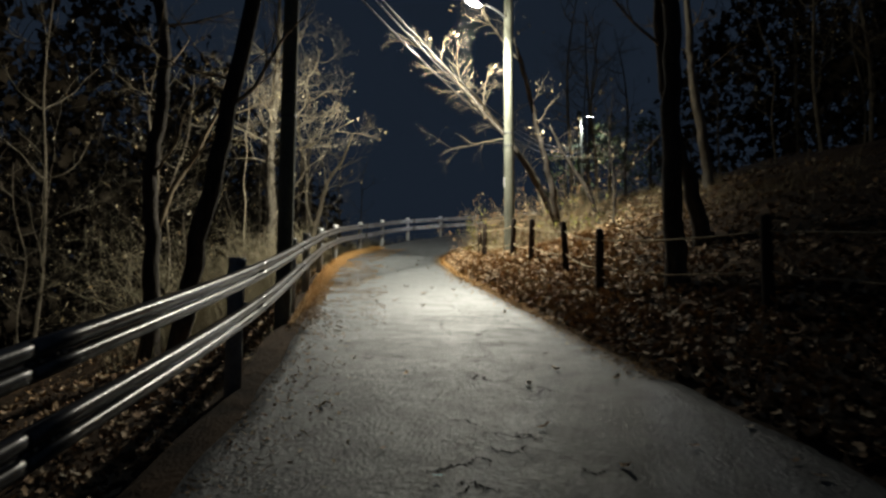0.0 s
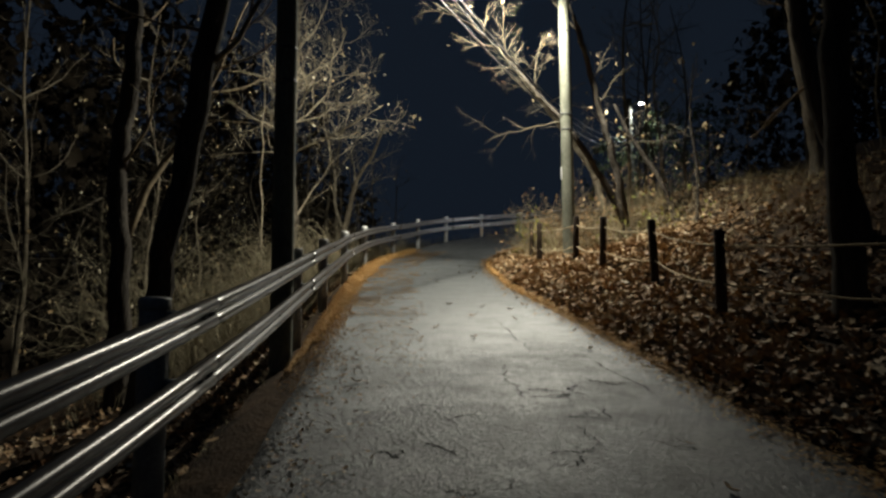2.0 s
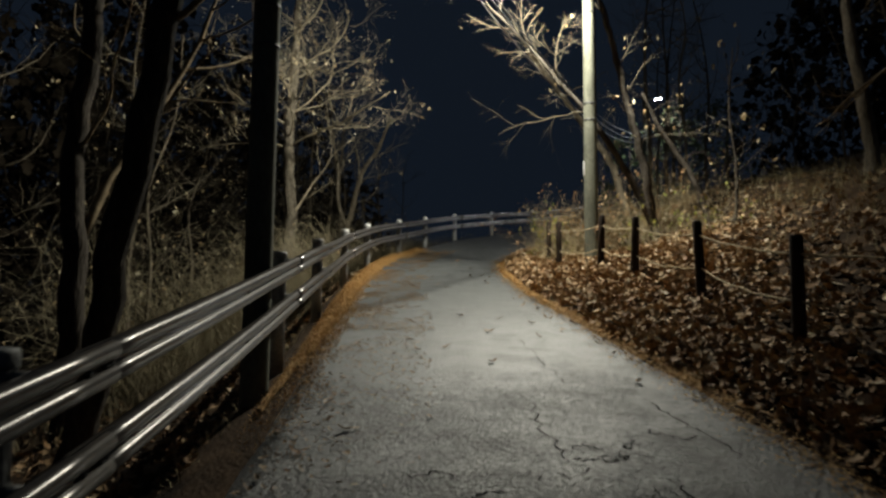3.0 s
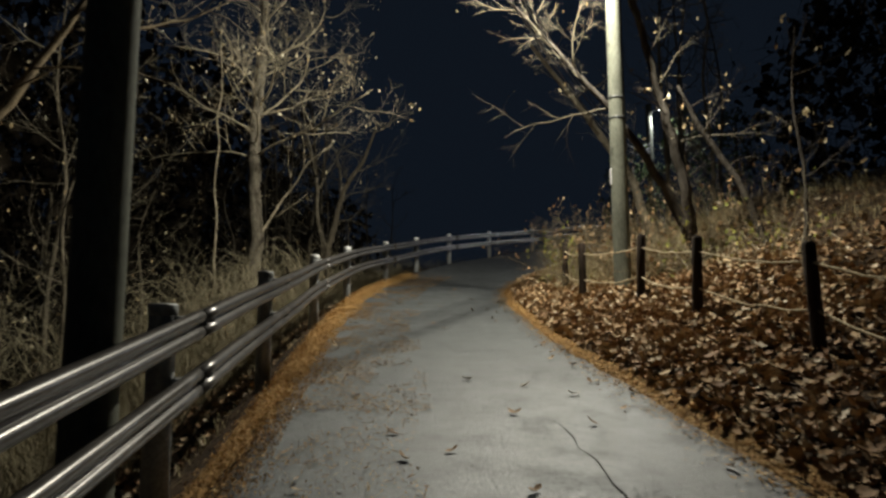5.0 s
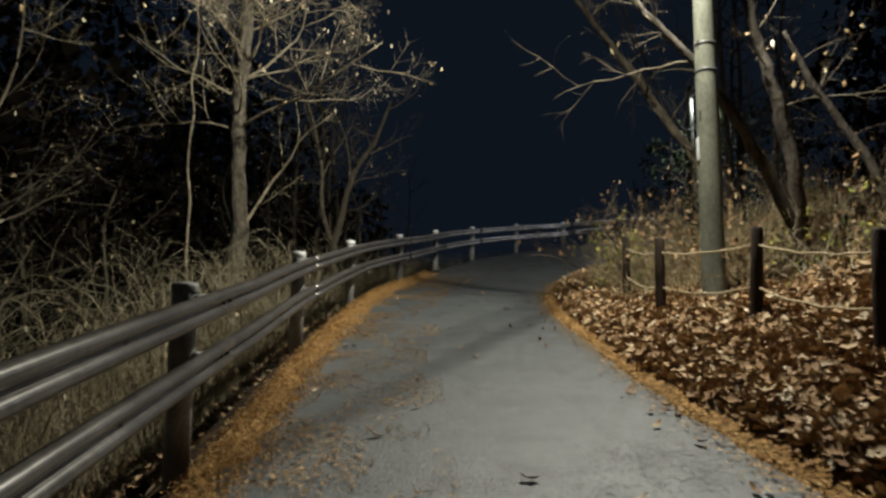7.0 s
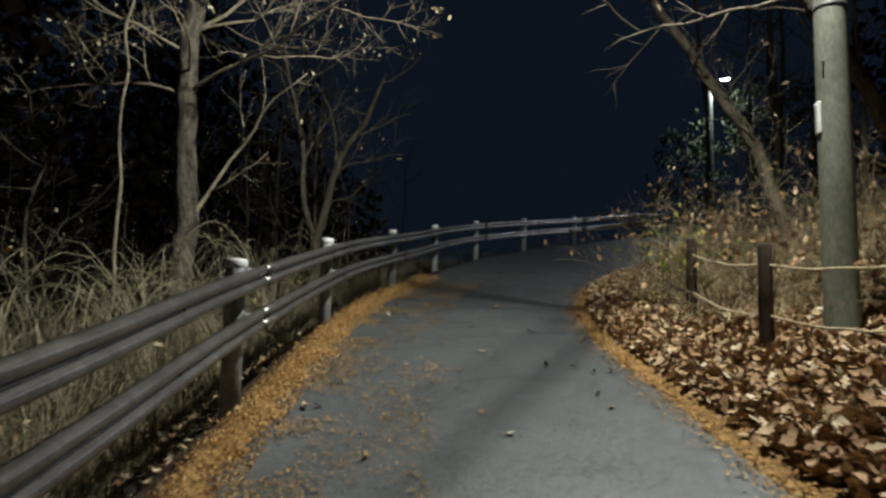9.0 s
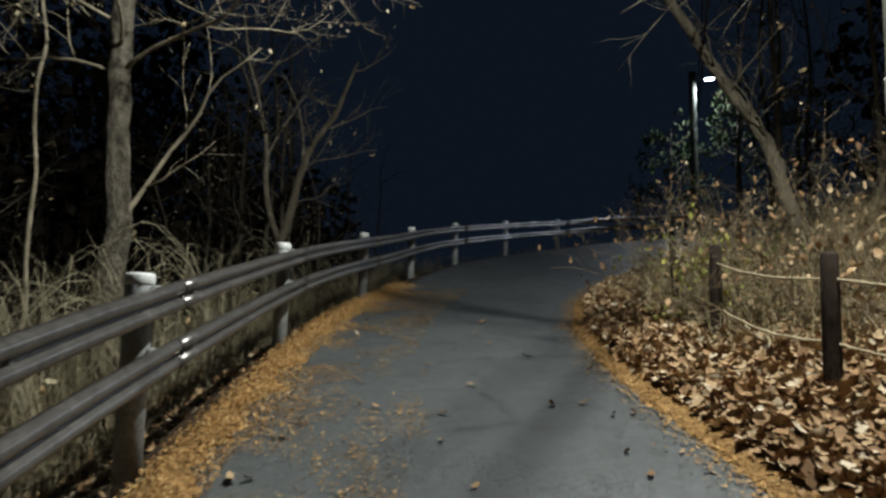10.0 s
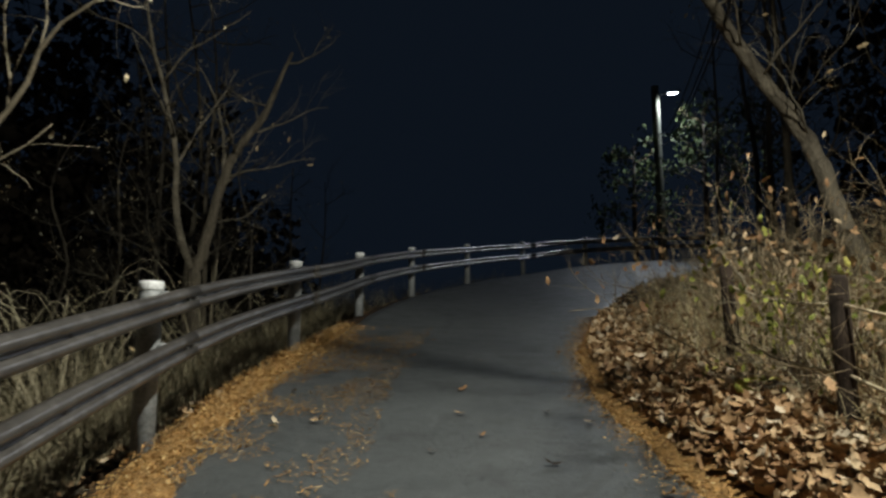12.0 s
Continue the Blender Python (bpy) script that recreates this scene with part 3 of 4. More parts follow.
def tree(name, foot, path, radii, limbs, seed, label, bark, twig, leaf=None, leaf_count=0, leaf_size=0.06, sides=12):
    """A trunk along a path given above the foot, with limbs of (height share, direction, length, radius, depth, branches, upward pull)."""
    x, y = foot
    o = Vector((x, y, land_z(x, y)))
    t = thing(name, o, label, "tree", "roadside trees")
    rng = random.Random(seed)
    pts = smooth_path(path, 6)
    n = len(pts)
    rr = [float(np.interp(i / (n - 1), np.linspace(0, 1, len(radii)), radii)) * (1 + 0.05 * rng.uniform(-1, 1)) for i in range(n)]
    rr[0] *= 1.25
    pts = [q + Vector((rng.uniform(-1, 1), rng.uniform(-1, 1), 0)) * (rr[i] * 0.3 * min(1, i / 3)) for i, q in enumerate(pts)]
    pts = [pts[0] - Vector((0, 0, 0.4))] + pts
    rr = [rr[0]] + rr
    s = Shape()
    s.tube(pts, rr, sides)
    part("trunk", s, bark, t)
    tips = []
    for share, d, length, r, depth, kids, up in limbs:
        s = Shape()
        i = min(n, int(share * n))
        grow(s, pts[i], Vector(d), length, r, depth, rng, tips, up, 0.27, kids)
        part("limb", s, twig, t)
    if leaf and tips:
        part("leaves", leaves_at(tips, rng, leaf_count, leaf_size), leaf, t, "few withered leaves")
    return t


def random_limbs(rng, n, lo, hi, length, r, depth, kids, up, bias=(0, 0, 0)):
    out = []
    for k in range(n):
        a = rng.uniform(0, 6.283)
        d = (math.cos(a) + bias[0], math.sin(a) + bias[1], rng.uniform(0.1, 0.7) + bias[2])
        share = lo + (hi - lo) * (k + rng.random()) / n
        out.append((share, d, length * rng.uniform(0.6, 1.15) * (1.25 - 0.5 * share), r * rng.uniform(0.7, 1.2), depth, kids, up))
    return out


R1 = random.Random(11)
tree("leafless_tree", (-5.3, 20.65), [(0, 0, 0), (0.02, 0.0, 1.8), (-0.06, 0, 3.6), (0.0, 0, 5.4), (0.08, 0, 7.2), (0.05, 0, 9.5)], [0.165, 0.15, 0.135, 0.115, 0.085, 0.04],
     [(0.45, (1, -0.25, 0.75), 3.2, 0.030, 3, 6, 0.05), (0.52, (0.9, 0.2, 0.8), 2.8, 0.028, 3, 6, 0.07), (0.58, (1, -0.5, 0.7), 2.7, 0.028, 3, 6, 0.06), (0.66, (1, 0.0, 0.5), 2.6, 0.028, 3, 6, 0.06),
      (0.46, (0.55, -0.6, 0.40), 2.4, 0.024, 3, 5, 0.04), (0.6, (-0.3, -1, 0.45), 2.2, 0.024, 3, 5, 0.05), (0.75, (0.7, -0.6, 0.6), 2.4, 0.024, 3, 5, 0.06), (0.25, (0.62, 0.1, 1.0), 2.7, 0.034, 2, 4, 0.05),
      (0.42, (-0.9, -0.3, 0.5), 2.4, 0.024, 3, 5, 0.05), (0.55, (0.2, -1, 0.3), 1.9, 0.02, 2, 6, 0.04)]
     + random_limbs(R1, 10, 0.4, 0.98, 2.0, 0.022, 2, 6, 0.08), 21, "straight grey-barked tree with fine twigs and withered leaves", M_MOTTLED, M_TWIG, M_DRYLEAF, 620, 0.065)
tree("leaning_tree", (-3.75, 9.6), [(0, 0, 0), (0.25, -0.1, 1.4), (0.75, -0.35, 3.6), (1.25, -0.55, 6.0), (1.6, -0.7, 9)], [0.14, 0.13, 0.115, 0.10, 0.07],
     random_limbs(R1, 6, 0.45, 0.98, 2.2, 0.03, 2, 4, 0.1), 22, "dark leaning tree trunk behind the guardrail", M_DARKBARK, M_VINE)
tree("forked_dark_tree", (-4.7, 11.0), [(0, 0, 0), (0.0, 0, 1.5), (-0.12, 0, 3.0), (0.02, 0, 4.6), (-0.1, 0, 6.2), (0.05, 0, 9)], [0.15, 0.13, 0.12, 0.10, 0.09, 0.06],
     [(0.3, (0.25, 0.2, 1), 4.5, 0.06, 2, 4, 0.1)] + random_limbs(R1, 6, 0.4, 0.98, 2.0, 0.03, 2, 4, 0.1), 23, "dark crooked tree trunk with one rising fork", M_DARKBARK, M_VINE)
tree("forked_sapling", (-5.2, 27.1), [(0, 0, 0), (0.0, 0, 1.5), (0.15, 0, 2.1), (0.5, 0, 3.5), (1.05, 0, 4.4), (1.5, 0.1, 5.6)], [0.13, 0.11, 0.095, 0.075, 0.06, 0.025],
     [(0.27, (-0.16, 0, 1), 4.6, 0.075, 2, 4, 0.05), (0.6, (-0.1, 0.2, 1), 2.2, 0.04, 2, 4, 0.05)] + random_limbs(R1, 8, 0.45, 0.98, 1.7, 0.022, 2, 4, 0.08), 24,
     "slender forked tree beside the bend", M_WOODBARK, M_BRANCH, M_DRYLEAF, 14, 0.12)

# the tree behind the lamp pole, whose limbs reach over the road
T = (3.35, 19.0)
TZ = land_z(*T)
tree("overhanging_tree", T, [(0, 0, 0), (-0.2, -0.2, 0.5), (-0.93, -0.5, 5.55 - TZ), (-1.6, -0.6, 6.5 - TZ), (-2.2, -0.6, 7.2 - TZ), (-2.8, -0.6, 7.95 - TZ), (-3.6, -0.6, 8.8 - TZ), (-4.7, -0.7, 9.5 - TZ)],
     [0.115, 0.095, 0.072, 0.056, 0.044, 0.034, 0.024, 0.010],
     [(0.45, (-1, -0.05, 0.14), 2.0, 0.019, 2, 4, -0.015), (0.42, (-1, 0.0, -0.08), 0.8, 0.012, 0, 0, 0.0), (0.54, (-0.9, 0.1, 0.75), 1.2, 0.018, 3, 5, 0.02), (0.60, (-0.3, -0.2, 1.0), 1.3, 0.02, 3, 5, 0.02),
      (0.66, (-1, 0.2, 0.5), 1.3, 0.018, 2, 6, 0.03), (0.74, (-0.4, -0.3, 0.9), 1.3, 0.018, 2, 6, 0.03), (0.80, (-1, 0.3, 0.2), 1.1, 0.014, 2, 5, 0.0), (0.88, (-0.5, -0.4, 0.8), 1.0, 0.014, 2, 6, 0.03),
      (0.50, (-0.7, -0.3, 0.3), 1.0, 0.012, 2, 5, 0.02), (0.70, (-0.9, -0.4, 0.0), 0.9, 0.012, 2, 4, 0.0), (0.94, (-1, 0.1, 0.4), 1.0, 0.012, 2, 5, 0.0), (0.84, (0.2, 0.2, 1.0), 0.9, 0.014, 2, 4, 0.0)], 25,
     "bare tree with pale limbs reaching over the road", M_DARKBARK, M_BRANCH, M_DRYLEAF, 16, 0.09)
BZ = land_z(3.3, 18.9)
tree("broken_top_tree", (3.3, 18.9), [(0, 0, 0), (-0.27, -0.4, 5.03 - BZ), (-0.5, -0.5, 6.0 - BZ), (-0.7, -0.5, 6.75 - BZ), (-0.85, -0.5, 7.5 - BZ), (-1.05, -0.5, 8.4 - BZ), (-1.25, -0.5, 9.1 - BZ)], [0.10, 0.09, 0.08, 0.07, 0.065, 0.055, 0.045],
     [(0.55, (0.9, -0.3, 0.6), 1.1, 0.014, 2, 4, 0.02), (0.8, (-0.3, 0.2, 0.9), 0.7, 0.035, 0, 0, 0.0), (0.35, (1, -0.1, 0.35), 1.8, 0.018, 2, 4, 0.02), (0.7, (0.6, -0.4, 0.8), 0.9, 0.014, 2, 4, 0.02),
      (0.9, (-0.65, -0.1, 0.6), 2.4, 0.03, 2, 6, 0.03), (0.97, (-0.5, -0.3, 0.8), 1.6, 0.022, 2, 6, 0.02), (0.45, (-0.5, -0.5, 0.4), 0.8, 0.012, 2, 4, 0.0)], 26,
     "bare tree with a broken top behind the pole", M_DARKBARK, M_BRANCH, M_DRYLEAF, 22, 0.11)
CZ = land_z(4.3, 18.4)
tree("crooked_tree", (4.3, 18.4), [(0, 0, 0), (-0.38, 0, 5.1 - CZ), (-0.95, 0, 6.05 - CZ), (-1.35, 0, 6.9 - CZ)], [0.07, 0.06, 0.05, 0.02],
     random_limbs(R1, 7, 0.3, 0.98, 1.0, 0.012, 2, 4, 0.03), 36, "thin crooked tree on the bank with clinging leaves", M_DARKBARK, M_DARKBARK, M_DRYLEAF, 30, 0.10, 8)
DZ = land_z(3.75, 23.4)
tree("leaning_bare_tree", (3.75, 23.4), [(0, 0, 0), (-0.3, 0.05, 5.75 - DZ), (-0.52, 0.25, 6.55 - DZ), (-1.2, 0.2, 7.55 - DZ), (-2.05, -0.1, 8.6 - DZ), (-3.0, -0.5, 9.7 - DZ)], [0.125, 0.11, 0.10, 0.085, 0.07, 0.04],
     random_limbs(R1, 8, 0.35, 0.98, 1.5, 0.022, 2, 4, 0.05), 27, "bare tree leaning over the bend", M_WOODBARK, M_BRANCH, M_DRYLEAF, 20, 0.11)
tree("bank_tree", (3.15, 9.1), [(0, 0, 0), (-0.04, 0, 1.5), (0.02, 0, 3.5), (-0.05, 0, 6), (0.05, 0, 9)], [0.15, 0.13, 0.12, 0.10, 0.07],
     random_limbs(R1, 6, 0.5, 0.98, 2.0, 0.03, 2, 4, 0.1), 28, "dark upright tree on the leafy bank", M_DARKBARK, M_VINE)
tree("bank_tree_leaning", (4.1, 10.6), [(0, 0, 0), (-0.2, 0, 0.9), (-0.45, 0.1, 2.2), (-0.6, 0.1, 4.5), (-0.7, 0, 8)], [0.14, 0.12, 0.11, 0.09, 0.06],
     random_limbs(R1, 5, 0.5, 0.98, 1.8, 0.03, 2, 4, 0.1), 29, "dark leaning tree on the leafy bank", M_DARKBARK, M_VINE)
tree("pale_stem_tree", (6.5, 16.4), [(0, 0, 0), (-0.1, 0, 1.2), (-0.3, 0, 2.6), (-0.35, 0, 4.0), (-0.4, 0, 6.5)], [0.13, 0.12, 0.10, 0.085, 0.05],
     random_limbs(R1, 5, 0.5, 0.98, 1.4, 0.025, 2, 4, 0.1), 30, "pale-stemmed tree up the dark hillside", M_BARK, M_VINE)
tree("leafy_sapling", (4.3, 17.0), [(0, 0, 0), (0.05, 0, 1.0), (-0.05, 0, 2.2), (0.05, 0, 3.4)], [0.035, 0.03, 0.022, 0.01],
     random_limbs(R1, 7, 0.3, 0.98, 1.1, 0.012, 1, 3, 0.08), 31, "thin sapling with a few hanging brown leaves", M_DARKBARK, M_DARKBARK, M_DRYLEAF, 26, 0.11, 7)


def evergreen(x, y, height, seed):
    o = Vector((x, y, land_z(x, y)))
    t = thing("evergreen_tree", o, "dark evergreen tree beside the distant lamp", "tree", "far trees")
    rng, s, tips = random.Random(seed), Shape(), []
    s.tube([(0, 0, -0.4), (0, 0.05, height * 0.5), (0.1, 0, height)], [0.16, 0.11, 0.03], 9)
    part("trunk", s, M_DARKBARK, t)
    s = Shape()
    for k in range(16):
        a = k * 2.4
        grow(s, (0, 0, height * (0.3 + 0.7 * k / 16)), Vector((math.cos(a), math.sin(a), 0.35)), height * 0.26 * (1.2 - 0.6 * k / 16), 0.03, 2, rng, tips, 0.05, 0.2, 4)
    part("crown", s, M_VINE, t)
    part("leaves", leaves_at(tips, rng, 900, 0.22, 0.3), M_EVERGREEN, t)


evergreen(10.8, 43.4, 6.6, 61)
evergreen(13.5, 43.5, 7.0, 62)
evergreen(8.2, 44.9, 6.6, 63)


# ---- the woods behind ----
def sapling(seed, height, r):
    rng = random.Random(seed)
    t = thing("woodland_tree", (0, 0, 0), "thin bare woodland tree with tangled twigs", "tree", "woodland trees")
    w = [(rng.uniform(-0.12, 0.12) * k, rng.uniform(-0.12, 0.12) * k, height * k / 4) for k in range(5)]
    pts = smooth_path(w, 4)
    s = Shape()
    s.tube([pts[0] - Vector((0, 0, 0.8))] + pts, [r * 1.2] + [r * (1 - 0.75 * i / (len(pts) - 1)) for i in range(len(pts))], 8)
    part("trunk", s, M_WOODBARK, t)
    s, tips = Shape(), []
    for share, d, length, rr, depth, kids, up in random_limbs(rng, 13, 0.15, 0.98, height * 0.26, r * 0.3, 2, 4, 0.08):
        grow(s, pts[int(share * (len(pts) - 1))], Vector(d), length, rr, depth, rng, tips, up, 0.25, kids)
    part("crown", s, M_BRANCH, t)
    part("leaves", leaves_at(tips, rng, 60, 0.08), M_DRYLEAF, t, "few withered leaves")
    return t


def build_woods():
    rng = random.Random(77)
    kinds = [sapling(40, 7.5, 0.055), sapling(41, 9.0, 0.07), sapling(42, 6.0, 0.04), sapling(43, 10.0, 0.085)]
    used = [False] * 4
    spots = [(-6.6, 16.2), (-7.6, 17.5), (-8.4, 22.0), (-9.6, 16.0)]
    for _ in range(34):
        x, y = rng.uniform(-24, -9), rng.uniform(4, 46)
        if x < -17 or y > 18:
            spots.append((x, y))
    for _ in range(10):
        spots.append((rng.uniform(-9, -5.5), rng.uniform(31, 52)))
    for _ in range(22):
        spots.append((rng.uniform(7, 22), rng.uniform(6, 36)))
    spots += [(5.2, 27.5), (6.6, 30.5), (5.6, 24.6), (7.5, 33.0)]
    for i, (x, y) in enumerate(spots):
        k = rng.randrange(4)
        m = pose(x, y, land_z(x, y), 0, 0, rng.uniform(0, 360))
        if used[k]:
            copy_thing(kinds[k], m)
        else:
            kinds[k].matrix_basis = m
            used[k] = True


build_woods()


def far_woods(name, label, seed, count, x0, x1, y0, y1, low, high):
    """The dense mass of twigs and withered leaves deeper in the woods, coloured dark for lack of light."""
    rng = random.Random(seed)
    s = Shape()
    for _ in range(count):
        x, y = rng.uniform(x0, x1), rng.uniform(y0, y1)
        top = high * (0.65 + 0.45 * noise.noise(Vector((x * 0.15, y * 0.15, seed))))
        z = land_z(x, y) + low + rng.random() * top
        if rng.random() < 0.7:
            s.leaf((x, y, z), Euler((rng.uniform(0, 6.3), rng.uniform(0, 6.3), rng.uniform(0, 6.3))).to_matrix(), rng.uniform(0.3, 0.85), 0.7, 0.3)
        else:
            d = Vector((rng.uniform(-1, 1), rng.uniform(-1, 1), rng.uniform(-0.3, 1))).normalized()
            p = Vector((x, y, z))
            k = Vector((rng.uniform(-1, 1), rng.uniform(-1, 1), rng.uniform(-1, 1))) * 0.3
            s.tube([p, p + d * 0.7 + k, p + d * 1.7], [0.02, 0.014, 0.006], 3, False)
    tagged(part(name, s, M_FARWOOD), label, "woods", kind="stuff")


far_woods("far_woods_valley", "dense bare woods down the slope, unlit darkness put into the colour", 71, 30000, -32, -13, 0, 60, -1, 25)
far_woods("far_woods_bend", "dense bare woods beyond the bend, unlit darkness put into the colour", 73, 15000, -24, -8.5, 36, 66, -2, 15)
far_woods("far_woods_hill", "dense bare woods on the hilltop, unlit darkness put into the colour", 72, 15000, 13, 34, 2, 42, 0, 14)


# ---- undergrowth ----
def brush(name, spots, count, height, seed, label, mat, width=0.005, lean=0.6, category="brush"):
    """Dry stalks and blades over a stretch of ground."""
    rng = random.Random(seed)
    o = Vector((spots[0][0], spots[0][1], land_z(spots[0][0], spots[0][1])))
    s = Shape()
    for _ in range(count):
        cx, cy, rx, ry = rng.choice(spots)
        x, y = cx + rng.gauss(0, 0.5) * rx, cy + rng.gauss(0, 0.5) * ry
        if rail_x(y) - (0.55 if height > 0.3 else 0.2) < x < edge_x(y) + 0.15:
            continue
        d = Vector((rng.uniform(-1, 1), rng.uniform(-1, 1), 0)) * lean
        s.blade((x, y, land_z(x, y) - 0.03), d, height * rng.uniform(0.35, 1.2), width * rng.uniform(0.6, 1.4))
    return tagged(part(name, s, mat), label, category, kind="stuff")


def bush(x, y, height, spread, stems, seed, label, twig, leaf=None, leaf_count=0, leaf_size=0.06, group="bushes"):
    o = Vector((x, y, land_z(x, y)))
    t = thing("bush", o, label, "bush", group)
    rng, tips = random.Random(seed), []
    for k in range(stems):
        s = Shape()
        a = rng.uniform(0, 6.283)
        p = Vector((rng.uniform(-1, 1), rng.uniform(-1, 1), 0)) * spread * 0.35
        p.z = land_z(x + p.x, y + p.y) - o.z - 0.05
        grow(s, p, Vector((math.cos(a) * 0.7, math.sin(a) * 0.7, 0.9)), height * rng.uniform(0.7, 1.3), 0.010, 2, rng, tips, -0.02, 0.3, 4)
        part("stem", s, twig, t)
    if leaf:
        part("leaves", leaves_at(tips, rng, leaf_count, leaf_size), leaf, t)
    return t


brush("dry_grass_bank", [(1.5, 19.6, 0.7, 1.2), (2.2, 18.6, 0.9, 0.8), (1.5, 21.5, 0.7, 1.3), (2.6, 20.6, 1.2, 1.5), (2.6, 23, 1.2, 1.6), (3.4, 17.5, 1.3, 1.3)], 750, 0.5, 51,
      "dry straw-coloured grass and stalks round the pole", M_STRAW, 0.0035, 1.2)
brush("dry_grass_slope", [(-3.9, 15.5, 0.9, 2.0), (-4.3, 18.5, 1.2, 2.2), (-4.0, 21.5, 1.0, 2.0), (-4.4, 12.5, 1.1, 1.6), (-3.7, 24.5, 0.9, 2.0), (-3.0, 28.5, 1.0, 2.0)], 15000, 0.8, 52,
      "dry tangled grass behind the guardrail", M_STALK, 0.004, 1.3)
brush("tall_dry_stalks", [(-4.4, 13.5, 0.9, 1.6), (-4.5, 16.2, 1.0, 1.8), (-4.7, 18.8, 1.0, 1.8), (-4.6, 21.5, 1.0, 1.8), (-5.6, 15.5, 1.2, 2.0), (-5.8, 19.5, 1.2, 2.2)], 3000, 1.6, 57,
      "tall dead stalks and grass on the slope", M_STALK, 0.003, 0.7)
brush("hillside_brush", [(5.5, 16.5, 2.0, 2.5), (6.5, 20.5, 2.0, 3.0), (5.0, 13.0, 2.0, 2.5), (4.6, 25.5, 1.5, 2.5), (7.5, 12.0, 2.5, 3.0)], 2600, 0.55, 53,
      "brown brush on the hillside", M_STRAW, 0.004, 1.2)
brush("far_verge_grass", [(-1.9, 32.5, 1.2, 1.5), (0.2, 36.8, 1.4, 1.5), (3.4, 40.5, 1.8, 1.5), (-3.6, 29.8, 1.2, 2.0), (3.2, 27.0, 0.9, 2.0), (5.0, 31.0, 1.2, 2.0)], 3000, 0.7, 54,
      "dark dry grass along the bend", M_STRAW, 0.004, 1.0)

brush("bank_thicket", [(2.2, 20.5, 0.8, 1.0), (2.6, 22.5, 0.9, 1.2), (3.4, 21.3, 1.0, 1.2), (1.8, 23.6, 0.7, 1.2), (3.2, 19.2, 0.9, 0.9), (4.4, 22.0, 1.2, 1.5), (1.5, 22.0, 0.5, 1.0)], 2400, 1.15, 58,
      "pale dead stalks standing in the bank brush", M_STRAW, 0.003, 0.9)
brush("straw_mound", [(1.15, 19.6, 0.35, 0.9), (1.35, 20.8, 0.45, 1.0), (1.75, 18.9, 0.45, 0.6), (1.0, 21.9, 0.4, 0.9)], 520, 0.6, 55,
      "tan mound of dry stalks in front of the pole", M_STRAW, 0.003, 0.9)
brush("verge_tufts", [(-2.05, 6.5, 0.10, 2.0), (-2.3, 9.0, 0.12, 1.5), (-2.6, 11.5, 0.12, 1.5)], 500, 0.22, 56,
      "short dead grass tufts under the guardrail", M_STRAW, 0.003, 1.0)


def bramble(x, y, canes, reach, seed):
    """Long arching canes that bow back to the ground."""
    o = Vector((x, y, land_z(x, y)))
    t = thing("bramble", o, "arching pale bramble canes behind the guardrail", "bramble", "brambles")
    rng = random.Random(seed)
    for k in range(canes):
        a, h, r = rng.uniform(0, 6.283), rng.uniform(0.7, 1.7), reach * rng.uniform(0.5, 1.2)
        if x + r * math.cos(a) > rail_x(y + r * math.sin(a)) - 0.5:
            a = math.pi - a
        d = Vector((math.cos(a), math.sin(a), 0))
        pts = []
        for u in np.linspace(0, 1, 9):
            q = d * (r * u) + Vector((rng.uniform(-1, 1), rng.uniform(-1, 1), 0)) * 0.04
            q.z = 4 * h * u * (1 - u * 0.85) * 0.8 - 0.03
            pts.append(q)
        s = Shape()
        s.tube(pts, [0.0055 * (1 - 0.6 * u / 8) for u in range(9)], 5)
        part("cane", s, M_WEED, t)


for i, (x, y) in enumerate([(-4.2, 14.2), (-4.0, 16.2), (-4.4, 18.2), (-4.1, 19.6), (-4.3, 21.6), (-3.9, 23.6), (-4.9, 16.8), (-5.4, 13.6), (-3.75, 15.2), (-3.85, 17.4), (-4.0, 18.9), (-3.95, 20.6), (-4.7, 15.4), (-5.1, 18.0), (-5.2, 20.0), (-4.7, 22.8)]):
    bramble(x, y, 11, 1.5, 300 + i)


def hanging_vine(x, y, top, low, seed):
    rng = random.Random(seed)
    z = land_z(x, y)
    t = thing("hanging_vine", (x, y, z), "pale woody vine hanging beside the tree", "vine", "hanging vines")
    s = Shape()
    pts = [(rng.uniform(-0.07, 0.07), rng.uniform(-0.07, 0.07), low + (top - low) * k / 12) for k in range(13)]
    s.tube(smooth_path([(0.1, 0, -0.05)] + pts, 3), [0.028 - 0.0004 * k for k in range(40)], 7)
    part("stem", s, M_TWIG, t)


hanging_vine(-6.0, 20.2, 6.5, 0.6, 401)

